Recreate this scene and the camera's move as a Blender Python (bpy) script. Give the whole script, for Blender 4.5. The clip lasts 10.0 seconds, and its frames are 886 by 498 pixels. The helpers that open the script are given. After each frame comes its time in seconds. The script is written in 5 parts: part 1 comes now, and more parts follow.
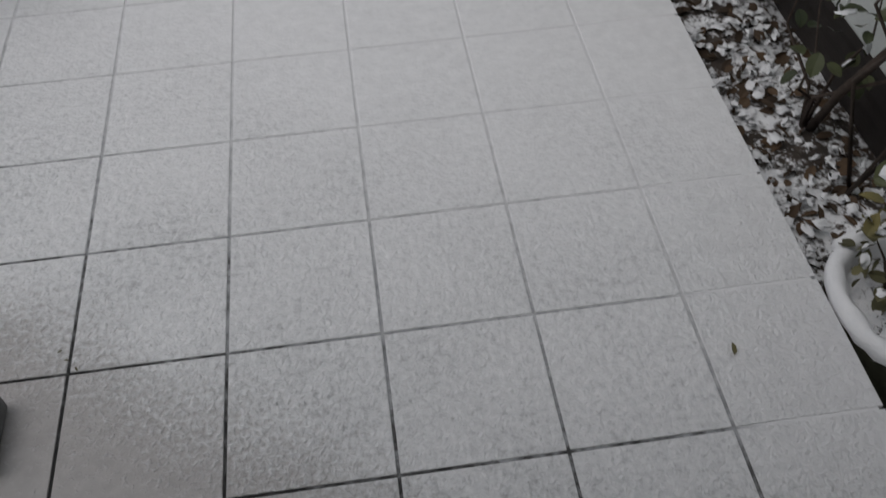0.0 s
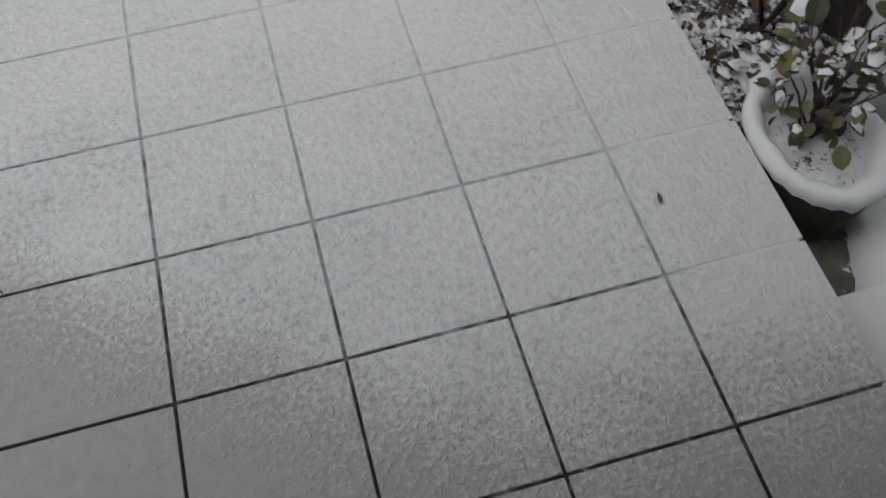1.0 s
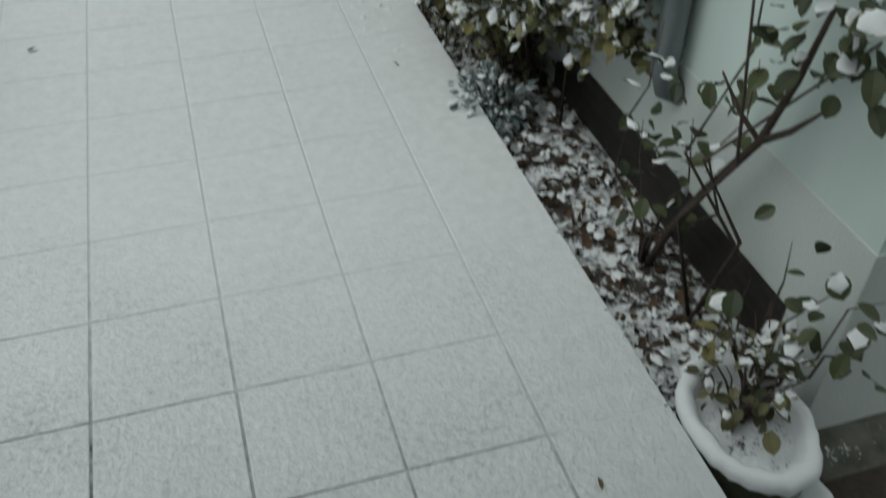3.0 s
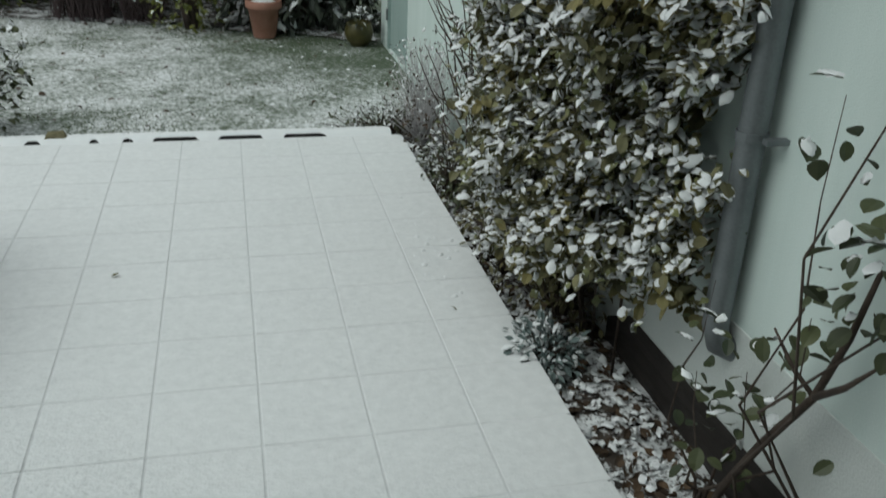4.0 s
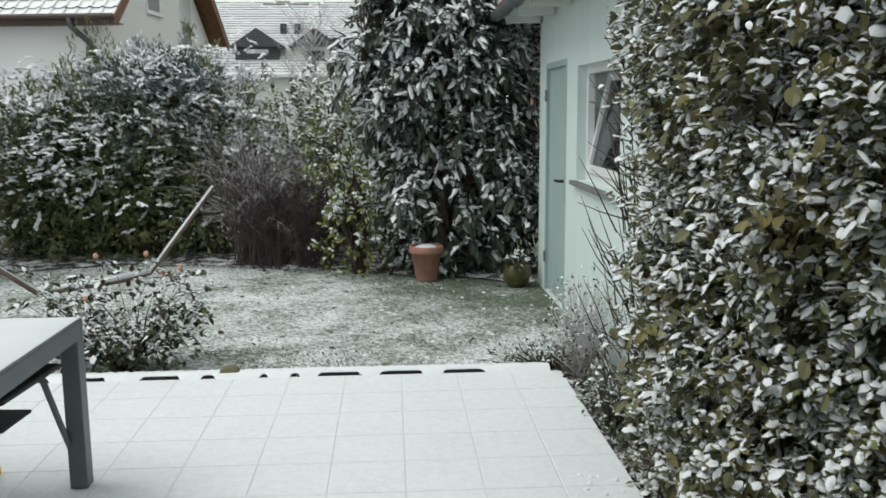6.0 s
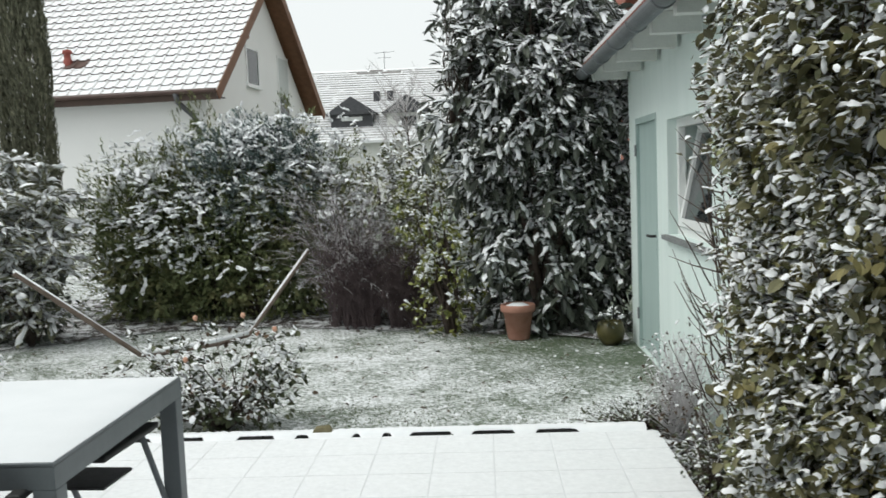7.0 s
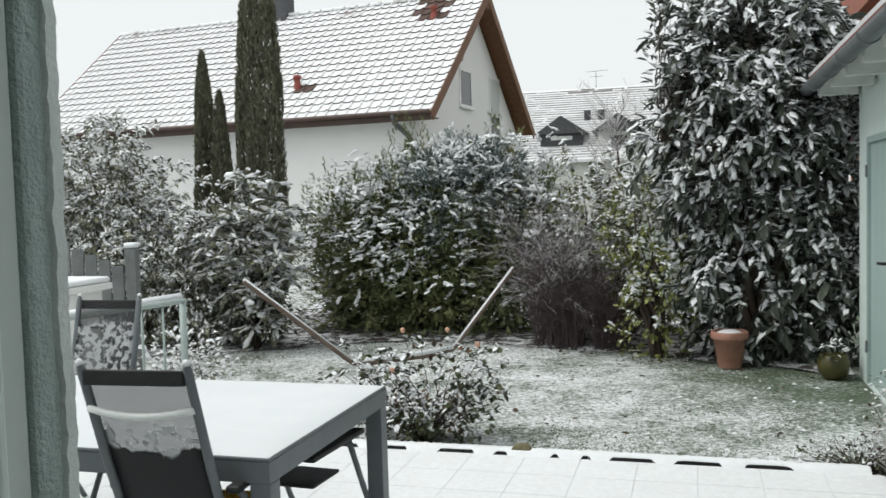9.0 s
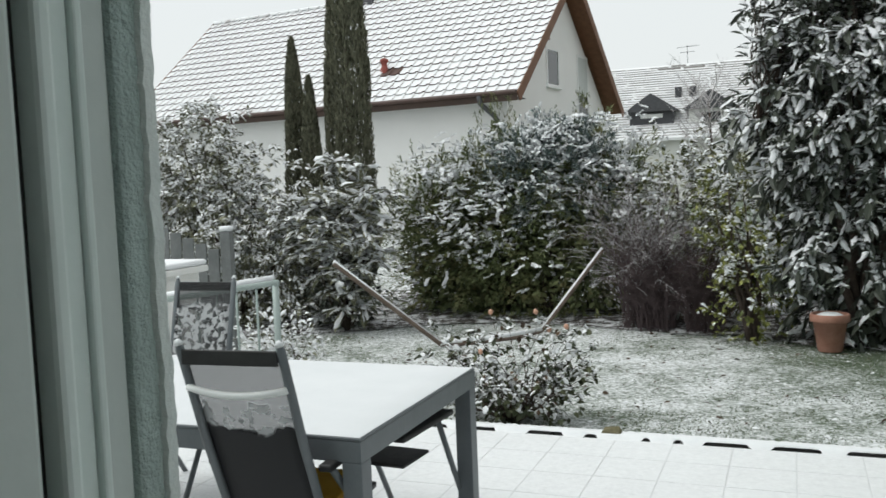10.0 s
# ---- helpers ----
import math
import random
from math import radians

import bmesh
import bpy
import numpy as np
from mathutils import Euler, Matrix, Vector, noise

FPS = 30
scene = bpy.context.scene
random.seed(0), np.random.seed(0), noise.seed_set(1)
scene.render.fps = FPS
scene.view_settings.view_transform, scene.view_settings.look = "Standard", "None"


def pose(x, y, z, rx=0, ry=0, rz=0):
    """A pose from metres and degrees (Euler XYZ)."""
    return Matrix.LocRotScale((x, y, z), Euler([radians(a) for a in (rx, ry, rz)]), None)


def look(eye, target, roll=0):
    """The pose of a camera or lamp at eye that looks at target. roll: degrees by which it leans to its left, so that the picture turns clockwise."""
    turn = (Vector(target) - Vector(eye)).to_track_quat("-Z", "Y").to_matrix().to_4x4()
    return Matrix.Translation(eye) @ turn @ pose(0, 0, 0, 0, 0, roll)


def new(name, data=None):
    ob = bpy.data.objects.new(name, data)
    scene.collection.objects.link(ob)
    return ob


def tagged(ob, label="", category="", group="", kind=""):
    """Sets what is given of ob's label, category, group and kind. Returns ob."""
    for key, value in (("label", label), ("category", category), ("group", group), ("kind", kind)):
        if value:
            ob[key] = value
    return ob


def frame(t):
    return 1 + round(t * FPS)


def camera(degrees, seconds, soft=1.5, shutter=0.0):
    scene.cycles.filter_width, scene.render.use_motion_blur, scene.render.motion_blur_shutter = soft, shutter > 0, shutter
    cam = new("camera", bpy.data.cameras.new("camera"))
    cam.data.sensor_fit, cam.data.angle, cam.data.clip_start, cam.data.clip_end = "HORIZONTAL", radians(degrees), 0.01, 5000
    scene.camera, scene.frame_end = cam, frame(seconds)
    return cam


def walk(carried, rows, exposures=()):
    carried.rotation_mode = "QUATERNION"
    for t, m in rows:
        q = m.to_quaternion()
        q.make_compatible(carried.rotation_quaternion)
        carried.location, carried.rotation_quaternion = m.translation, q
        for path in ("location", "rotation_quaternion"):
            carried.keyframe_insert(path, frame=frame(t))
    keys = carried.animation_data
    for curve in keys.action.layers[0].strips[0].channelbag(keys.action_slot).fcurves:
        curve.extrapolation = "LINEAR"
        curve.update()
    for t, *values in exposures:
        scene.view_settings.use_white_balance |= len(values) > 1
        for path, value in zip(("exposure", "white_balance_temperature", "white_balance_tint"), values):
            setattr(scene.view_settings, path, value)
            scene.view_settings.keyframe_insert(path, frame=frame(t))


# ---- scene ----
cam = camera(53.2, 10.0, shutter=0.3)
PATH = [
    (0, (-0.317, -1.102, 1.582), (-0.176, 0.174, 0.049), -2.2),
    (0.5, (-0.312, -1.057, 1.599), (-0.129, 0.055, -0.053), -2.3),
    (1, (-0.306, -1.079, 1.583), (-0.067, -0.071, -0.128), -2.6),
    (1.5, (-0.293, -1.093, 1.594), (0.011, -0.143, -0.14), -2.2),
    (2, (-0.301, -1.089, 1.612), (0.072, -0.141, -0.109), -1.2),
    (2.5, (-0.289, -1.069, 1.656), (0.081, -0.005, 0.004), -0.8),
    (2.9, (-0.252, -1.116, 1.648), (0.178, 0.265, 0.267), -0.1),
    (3, (-0.28, -1.125, 1.655), (0.175, 0.314, 0.343), 0.8),
    (3.2, (-0.324, -1.143, 1.643), (0.156, 0.39, 0.452), 2.3),
    (4.3, (-0.381, -1.215, 1.661), (0.055, 0.597, 0.937), 2.3),
    (4.5, (-0.401, -1.181, 1.633), (0.015, 0.659, 0.971), 1.7),
    (4.8, (-0.361, -1.219, 1.694), (-0.021, 0.656, 1.085), 0.4),
    (5, (-0.379, -1.237, 1.669), (-0.05, 0.657, 1.128), -0.0),
    (5.5, (-0.394, -1.181, 1.607), (-0.167, 0.762, 1.192), -0.9),
    (6.8, (-0.35, -1.204, 1.583), (-0.396, 0.786, 1.39), -1.1),
    (7, (-0.35, -1.192, 1.577), (-0.443, 0.798, 1.404), -2.2),
    (7.5, (-0.346, -1.187, 1.577), (-0.569, 0.796, 1.449), -1.8),
    (8, (-0.333, -1.202, 1.579), (-0.681, 0.764, 1.461), -1.4),
    (8.5, (-0.321, -1.219, 1.58), (-0.764, 0.729, 1.469), -1.4),
    (9, (-0.331, -1.197, 1.577), (-0.881, 0.722, 1.462), -1.6),
    (9.5, (-0.34, -1.181, 1.576), (-0.972, 0.712, 1.442), -1.9),
    (10, (-0.339, -1.185, 1.577), (-1.076, 0.669, 1.427), -2.3),
]
walk(cam, [(t, look(e, g, r)) for t, e, g, r in PATH],
     exposures=[(0, -0.56, 6300, 13), (1.0, -0.4, 6300, 10), (2.0, -0.26, 6200, 6), (3.2, -0.4, 6100, -2), (4.4, -0.15, 6100, -1), (5.5, 0.1, 6150, 2),
                (7.0, 0.46, 6300, 4), (9.0, 0.4, 6300, 5), (10.0, 0.33, 6260, 4)])

# ---- light: an overcast winter sky ----
world = bpy.data.worlds.new("overcast_sky")
scene.world = world
world.use_nodes = True
wn, wl = world.node_tree.nodes, world.node_tree.links
sky = wn.new("ShaderNodeTexSky")
sky.sky_type = "NISHITA"
sky.sun_disc = False
sky.sun_elevation, sky.sun_rotation = radians(58), radians(-104)
sky.air_density, sky.dust_density, sky.ozone_density = 1.0, 4.0, 1.0
cloud = wn.new("ShaderNodeMixRGB")
cloud.inputs[0].default_value = 0.86
cloud.inputs[2].default_value = (9.25, 9.1, 9.0, 1)
wl.new(sky.outputs[0], cloud.inputs[1])
wl.new(cloud.outputs[0], wn["Background"].inputs[0])
wn["Background"].inputs[1].default_value = 0.082
sun = new("sun", bpy.data.lights.new("sun", "SUN"))
sun.data.energy, sun.data.angle, sun.data.color = 1.5, radians(50), (1.0, 0.97, 0.93)
sun.matrix_world = look((-6, -1.5, 10), (0, 0, 0))


# ---- materials ----
def mat(name, rough=0.8, metal=0.0, spec=0.4):
    m = bpy.data.materials.new(name)
    m.use_nodes = True
    b = m.node_tree.nodes["Principled BSDF"]
    b.inputs["Roughness"].default_value, b.inputs["Metallic"].default_value = rough, metal
    b.inputs["Specular IOR Level"].default_value = spec
    return m


class Net:
    """Short hand for a material's nodes."""

    def __init__(self, m):
        self.t = m.node_tree
        self.b = self.t.nodes["Principled BSDF"]

    def node(self, kind, **inputs):
        n = self.t.nodes.new(kind)
        for k, v in inputs.items():
            self.put(n.inputs[int(k[1:]) if k[0] == "i" and k[1:].isdigit() else k.replace("_", " ")], v)
        return n

    def put(self, socket, v):
        if isinstance(v, bpy.types.NodeSocket):
            self.t.links.new(v, socket)
        else:
            socket.default_value = v

    def pos(self):
        return self.node("ShaderNodeNewGeometry").outputs["Position"]

    def noise(self, scale, detail=4.0, vec=None, rough=0.55):
        n = self.node("ShaderNodeTexNoise", Scale=scale, Detail=detail, Roughness=rough)
        self.put(n.inputs["Vector"], vec or self.pos())
        return n.outputs["Fac"]

    def ramp(self, fac, stops):
        n = self.t.nodes.new("ShaderNodeValToRGB")
        e = n.color_ramp.elements
        while len(e) < len(stops):
            e.new(0.5)
        for k, (p, c) in enumerate(stops):
            e[k].position, e[k].color = p, (*c, 1) if len(c) == 3 else c
        self.put(n.inputs[0], fac)
        return n.outputs[0]

    def maths(self, op, a, b=0.0, c=0.0, clamp=False):
        n = self.node("ShaderNodeMath", i0=a, i1=b, i2=c)
        n.operation, n.use_clamp = op, clamp
        return n.outputs[0]

    def step(self, v, lo, hi):
        n = self.node("ShaderNodeMapRange", i0=v, i1=lo, i2=hi)
        n.interpolation_type = "SMOOTHSTEP"
        return n.outputs[0]

    def mix(self, fac, a, b, mode="MIX"):
        n = self.node("ShaderNodeMixRGB", i0=fac, i1=a if not isinstance(a, tuple) else (*a, 1), i2=b if not isinstance(b, tuple) else (*b, 1))
        n.blend_type = mode
        return n.outputs[0]

    def bump(self, height, strength, dist):
        n = self.node("ShaderNodeBump", Strength=strength, Distance=dist, Height=height)
        self.put(self.b.inputs["Normal"], n.outputs[0])

    def colour(self, c):
        self.put(self.b.inputs["Base Color"], c if not isinstance(c, tuple) else (*c, 1))

    def split(self, vec):
        return self.node("ShaderNodeSeparateXYZ", i0=vec).outputs

    def rand(self):
        return self.node("ShaderNodeNewGeometry").outputs["Random Per Island"]

    def obrand(self):
        return self.node("ShaderNodeObjectInfo").outputs["Random"]


def mottled(name, a, b, scale=8.0, fine=120.0, rough=0.8, metal=0.0, bump=0.002, spec=0.4, islands=False, objects=False):
    """A colour that wanders between a and b at two scales, with a fine relief."""
    m = mat(name, rough, metal, spec)
    n = Net(m)
    f = n.maths("ADD", n.maths("MULTIPLY", n.noise(scale), 0.65), n.maths("MULTIPLY", n.noise(fine, 2), 0.35))
    if islands:
        f = n.maths("ADD", n.maths("MULTIPLY", f, 0.5), n.maths("MULTIPLY", n.rand(), 0.5))
    if objects:
        f = n.maths("ADD", n.maths("MULTIPLY", f, 0.6), n.maths("MULTIPLY", n.obrand(), 0.4))
    n.colour(n.ramp(f, [(0.25, a), (0.75, b)]))
    if bump:
        n.bump(n.noise(fine, 3), 0.6, bump)
    return m


SNOW = mottled("snow", (0.71, 0.73, 0.75), (0.81, 0.82, 0.83), 14, 160, 0.75, bump=0.003)
DARK_SOIL = mottled("soil", (0.025, 0.02, 0.016), (0.07, 0.055, 0.042), 12, 90, 0.95, bump=0.01)


def leaf_mat(name, a, b, rough=0.45, frost=0.0, dry=None):
    """Leaves that differ one by one and patch by patch; dry: a colour that some patches fade to."""
    m = mat(name, rough, 0, 0.35)
    n = Net(m)
    f = n.maths("ADD", n.maths("MULTIPLY", n.rand(), 0.5), n.maths("MULTIPLY", n.noise(60, 2), 0.2))
    f = n.maths("ADD", f, n.maths("MULTIPLY", n.noise(3.2, 3), 0.3))
    c = n.ramp(f, [(0.2, a), (0.8, b)])
    if dry:
        c = n.mix(n.maths("MULTIPLY", n.step(n.noise(2.6, 3, rough=0.7), 0.5, 0.66), 0.75), c, dry)
    if frost:
        # wind-blown powder that sticks in flecks
        fl = n.step(n.noise(42, 3), 0.62 - frost * 0.3, 0.72 - frost * 0.3)
        c = n.mix(fl, c, (0.72, 0.74, 0.76))
    n.colour(c)
    return m


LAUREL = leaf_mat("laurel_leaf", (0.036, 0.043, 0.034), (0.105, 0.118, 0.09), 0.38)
CLIMB = leaf_mat("climber_leaf", (0.05, 0.05, 0.027), (0.18, 0.17, 0.085), 0.65, 0, (0.2, 0.17, 0.06))
CONIFER = leaf_mat("conifer_spray", (0.05, 0.068, 0.03), (0.2, 0.23, 0.10), 0.75, 0.0, (0.24, 0.22, 0.10))
BLUEGREEN = leaf_mat("blue_conifer_spray", (0.07, 0.10, 0.095), (0.19, 0.235, 0.23), 0.7, 0.12)
CYPRESS = leaf_mat("cypress_spray", (0.07, 0.074, 0.05), (0.2, 0.2, 0.135), 0.85, 0.0)
SHRUB = leaf_mat("shrub_leaf", (0.075, 0.08, 0.053), (0.24, 0.24, 0.15), 0.6, 0.1)
YELLOWLEAF = leaf_mat("euonymus_leaf", (0.07, 0.09, 0.022), (0.27, 0.28, 0.07), 0.5, 0.05)
GREENLEAF = leaf_mat("hedge_leaf", (0.06, 0.068, 0.028), (0.2, 0.21, 0.09), 0.6, 0.12, (0.22, 0.2, 0.10))
BROWNLEAF = leaf_mat("withered_leaf", (0.028, 0.02, 0.014), (0.095, 0.06, 0.034), 0.8)
INNERLEAF = leaf_mat("inner_leaf", (0.05, 0.046, 0.024), (0.17, 0.155, 0.07), 0.8)
ROSELEAF = leaf_mat("rose_leaf", (0.026, 0.036, 0.018), (0.09, 0.1, 0.045), 0.5)
TWIG = mottled("twig_bark", (0.03, 0.022, 0.018), (0.10, 0.075, 0.06), 30, 300, 0.9, bump=0.001)
PURPLETWIG = mottled("purple_twigs", (0.045, 0.032, 0.033), (0.13, 0.098, 0.1), 30, 200, 0.9, bump=0.0)
GREYTWIG = mottled("frosted_twigs", (0.32, 0.3, 0.3), (0.62, 0.61, 0.62), 30, 200, 0.9, bump=0.0)
BUD = mottled("rose_bud", (0.46, 0.2, 0.09), (0.6, 0.4, 0.32), 30, 200, 0.6, bump=0.0, islands=True)
ZINC = mottled("zinc", (0.15, 0.165, 0.175), (0.25, 0.265, 0.275), 9, 120, 0.5, 0.6, bump=0.001)
ALU = mottled("grey_metal_paint", (0.12, 0.135, 0.145), (0.17, 0.185, 0.195), 10, 220, 0.45, 0.3, bump=0.0005)
CREAM = mottled("white_render", (0.72, 0.72, 0.70), (0.83, 0.83, 0.80), 1.2, 160, 0.9, bump=0.003)
TERRA = mottled("terracotta", (0.27, 0.125, 0.085), (0.42, 0.23, 0.175), 14, 120, 0.85, bump=0.002)
WHITEPAINT = mottled("white_plastic", (0.68, 0.70, 0.69), (0.78, 0.79, 0.78), 6, 100, 0.35, bump=0.0004)
GREYPVC = mottled("grey_plastic", (0.46, 0.49, 0.48), (0.55, 0.58, 0.57), 6, 100, 0.4, bump=0.0004)
FRAMEGREY = mottled("pale_grey_plastic", (0.58, 0.64, 0.62), (0.66, 0.72, 0.70), 5, 60, 0.4, bump=0.0006)
SKYLITEDGE = mottled("plaster_edge_painted_skylit", (0.74, 0.81, 0.79), (0.82, 0.87, 0.85), 30, 200, 0.9, bump=0.003)
FRAMEPVC = mottled("pale_mint_plastic", (0.74, 0.84, 0.81), (0.80, 0.88, 0.86), 5, 60, 0.35, bump=0.0006)
PLINTH = mottled("pale_plinth_render", (0.54, 0.575, 0.56), (0.66, 0.69, 0.675), 2.5, 120, 0.9, bump=0.004)
BLACK = mottled("black_rubber", (0.01, 0.01, 0.01), (0.03, 0.03, 0.03), 20, 200, 0.6, bump=0.0005)
BROWNWOOD = mottled("stained_wood", (0.12, 0.055, 0.03), (0.24, 0.12, 0.065), 7, 90, 0.7, bump=0.002)
GREYWOOD = mottled("weathered_wood", (0.11, 0.118, 0.118), (0.23, 0.242, 0.24), 8, 80, 0.85, bump=0.002)
POLEWOOD = mottled("pale_larch", (0.09, 0.065, 0.05), (0.22, 0.17, 0.14), 9, 120, 0.8, bump=0.001)
YELLOW = mottled("yellow_cloth", (0.6, 0.32, 0.02), (0.75, 0.45, 0.05), 12, 200, 0.9, bump=0.001)
SLING = mottled("black_mesh_fabric", (0.02, 0.02, 0.022), (0.05, 0.05, 0.053), 25, 600, 0.75, bump=0.001)
MOSSPOT = mottled("dark_mossy_clay", (0.02, 0.022, 0.014), (0.075, 0.075, 0.045), 18, 140, 0.95, bump=0.004)
PAVER = mottled("dark_paver", (0.035, 0.036, 0.03), (0.11, 0.108, 0.092), 5, 90, 0.9, bump=0.003, objects=True)
EDGING = mottled("dark_edging", (0.03, 0.03, 0.03), (0.08, 0.08, 0.075), 12, 120, 0.9, bump=0.003)
REDROOF = mottled("red_roof_tile", (0.2, 0.07, 0.05), (0.34, 0.14, 0.1), 3, 40, 0.85, bump=0.003)
SLATE = mottled("slate", (0.05, 0.052, 0.057), (0.1, 0.102, 0.11), 5, 60, 0.7, bump=0.002)
GLASS = mat("window_glass", 0.03, 0, 0.6)
Net(GLASS).colour((0.02, 0.024, 0.027))


def streaked(name, a, b):
    """Rendered wall with faint runs of damp."""
    m = mat(name, 0.9)
    n = Net(m)
    v = n.node("ShaderNodeMapping", i0=n.pos(), i3=(9, 9, 0.7)).outputs[0]
    f = n.maths("ADD", n.maths("MULTIPLY", n.noise(1, 4, v), 0.6), n.maths("MULTIPLY", n.noise(1.3, 3), 0.4))
    n.colour(n.ramp(f, [(0.3, a), (0.7, b)]))
    n.bump(n.noise(220, 3), 0.5, 0.003)
    return m


MINT = streaked("mint_render", (0.58, 0.67, 0.642), (0.67, 0.75, 0.724))
DOORMINT = streaked("mint_door_paint", (0.30, 0.39, 0.375), (0.37, 0.46, 0.44))


def snowy_tile():
    """Glazed grey terrace tile; the snow thins out towards the house wall, in grains."""
    m = mat("snowy_terrace_tile", 0.7)
    n = Net(m)
    x, y, z = n.split(n.pos())
    cover = n.maths("ADD", n.maths("MULTIPLY", n.maths("MINIMUM", n.maths("ADD", x, 0.1), 0.0), 0.75), n.maths("ADD", y, 0.76))
    grain = n.noise(75, 3, rough=0.6)
    wide = n.noise(3.0, 3)
    c = n.maths("ADD", cover, n.maths("MULTIPLY", n.maths("SUBTRACT", wide, 0.5), 0.22))
    depth = n.step(c, -0.3, 1.0)
    mask = n.step(n.maths("ADD", n.maths("MULTIPLY", depth, 1.05), n.maths("MULTIPLY", grain, 0.75)), 0.42, 0.86)
    tile = n.ramp(n.noise(30, 4), [(0.3, (0.37, 0.355, 0.35)), (0.7, (0.45, 0.435, 0.425))])
    tile = n.mix(n.maths("MULTIPLY", n.obrand(), 0.2), tile, (0.33, 0.32, 0.315))
    snow = n.ramp(n.maths("ADD", n.maths("MULTIPLY", n.noise(48, 4, rough=0.7), 0.7), n.maths("MULTIPLY", wide, 0.3)), [(0.34, (0.48, 0.49, 0.50)), (0.46, (0.68, 0.695, 0.705)), (0.66, (0.82, 0.83, 0.84))])
    strip = n.maths("MULTIPLY", n.step(n.maths("ADD", x, n.maths("MULTIPLY", wide, 0.2)), 0.44, 0.60), n.step(n.maths("ADD", y, n.maths("MULTIPLY", wide, 0.2)), -0.55, -0.2))
    even = n.ramp(n.noise(22, 3), [(0.3, (0.65, 0.66, 0.67)), (0.7, (0.74, 0.75, 0.76))])
    snow = n.mix(n.maths("MAXIMUM", n.maths("MULTIPLY", n.step(c, 0.3, 1.8), 0.75), n.maths("MULTIPLY", strip, 0.9)), snow, even)
    n.colour(n.mix(mask, tile, snow))
    n.put(n.b.inputs["Roughness"], n.maths("ADD", n.maths("MULTIPLY", mask, 0.35), 0.42))
    calm = n.maths("SUBTRACT", 1.0, n.maths("MULTIPLY", n.step(c, 0.5, 1.9), 0.85))
    n.bump(n.maths("MULTIPLY", n.maths("MULTIPLY", n.noise(70, 4, rough=0.6), mask), calm), 0.9, 0.011)
    return m


def snowy_joint():
    m = mat("terrace_joint", 0.9)
    n = Net(m)
    x, y, z = n.split(n.pos())
    c = n.maths("ADD", n.maths("MULTIPLY", n.maths("MINIMUM", n.maths("ADD", x, 0.1), 0.0), 0.75), n.maths("ADD", y, 0.76))
    c = n.maths("ADD", c, n.maths("MULTIPLY", n.maths("SUBTRACT", n.noise(22, 5, rough=0.75), 0.5), 2.2))
    c = n.maths("ADD", c, n.maths("MULTIPLY", n.maths("MULTIPLY", n.step(x, 0.26, 0.48), n.step(y, -0.5, 0.1)), 0.9))
    line = n.ramp(n.step(c, -0.05, 1.6), [(0.0, (0.02, 0.02, 0.02)), (0.10, (0.09, 0.09, 0.09)), (0.26, (0.26, 0.27, 0.28)), (0.6, (0.44, 0.45, 0.46)), (1.0, (0.62, 0.63, 0.64))])
    thick = n.maths("MULTIPLY", n.maths("MULTIPLY", n.step(x, 0.31, 0.43), n.step(y, -0.6, -0.38)), n.step(n.maths("MULTIPLY", y, -1.0), -2.2, -1.0))
    n.colour(n.mix(n.maths("MULTIPLY", thick, 0.95), line, (0.72, 0.73, 0.74)))
    n.bump(n.noise(140, 3), 0.6, 0.003)
    return m


TILE, JOINT = snowy_tile(), snowy_joint()


def snowy_ground(name, a, b, lo, hi, scale, snowscale=6.0, sheltered=False):
    """Soil or turf with a broken cover of snow."""
    m = mat(name, 0.9)
    n = Net(m)
    base = n.ramp(n.noise(scale, 5), [(0.3, a), (0.7, b)])
    f = n.maths("ADD", n.maths("MULTIPLY", n.noise(snowscale, 5, rough=0.7), 0.6), n.maths("MULTIPLY", n.noise(snowscale * 7, 4, rough=0.7), 0.4))
    if sheltered:
        f = n.maths("ADD", f, n.maths("MULTIPLY", n.maths("SUBTRACT", n.noise(1.7, 4, rough=0.65), 0.5), 0.35))
        # hardly any snow reached the turf under the laurel
        x, y, z = n.split(n.pos())
        f = n.maths("SUBTRACT", f, n.maths("MULTIPLY", n.maths("MULTIPLY", n.step(n.maths("ADD", x, n.maths("MULTIPLY", y, 0.4)), 1.9, 3.4), n.step(y, 4.6, 6.4)), 0.12))
    n.colour(n.mix(n.step(f, lo, hi), base, n.ramp(n.noise(60, 3), [(0.3, (0.66, 0.68, 0.70)), (0.7, (0.82, 0.83, 0.84))])))
    n.bump(f, 0.7, 0.012)
    return m


LAWN = snowy_ground("snowy_lawn", (0.045, 0.066, 0.04), (0.11, 0.14, 0.085), 0.37, 0.62, 40, 30, True)
BED = snowy_ground("snowy_soil", (0.02, 0.017, 0.014), (0.07, 0.055, 0.045), 0.47, 0.55, 30, 7)
FIELD = snowy_ground("snowy_field", (0.05, 0.055, 0.03), (0.12, 0.12, 0.08), 0.35, 0.5, 2, 0.5)
PAVESNOW = snowy_ground("paver_with_grains_of_snow", (0.055, 0.058, 0.045), (0.16, 0.158, 0.13), 0.565, 0.61, 12, 9)


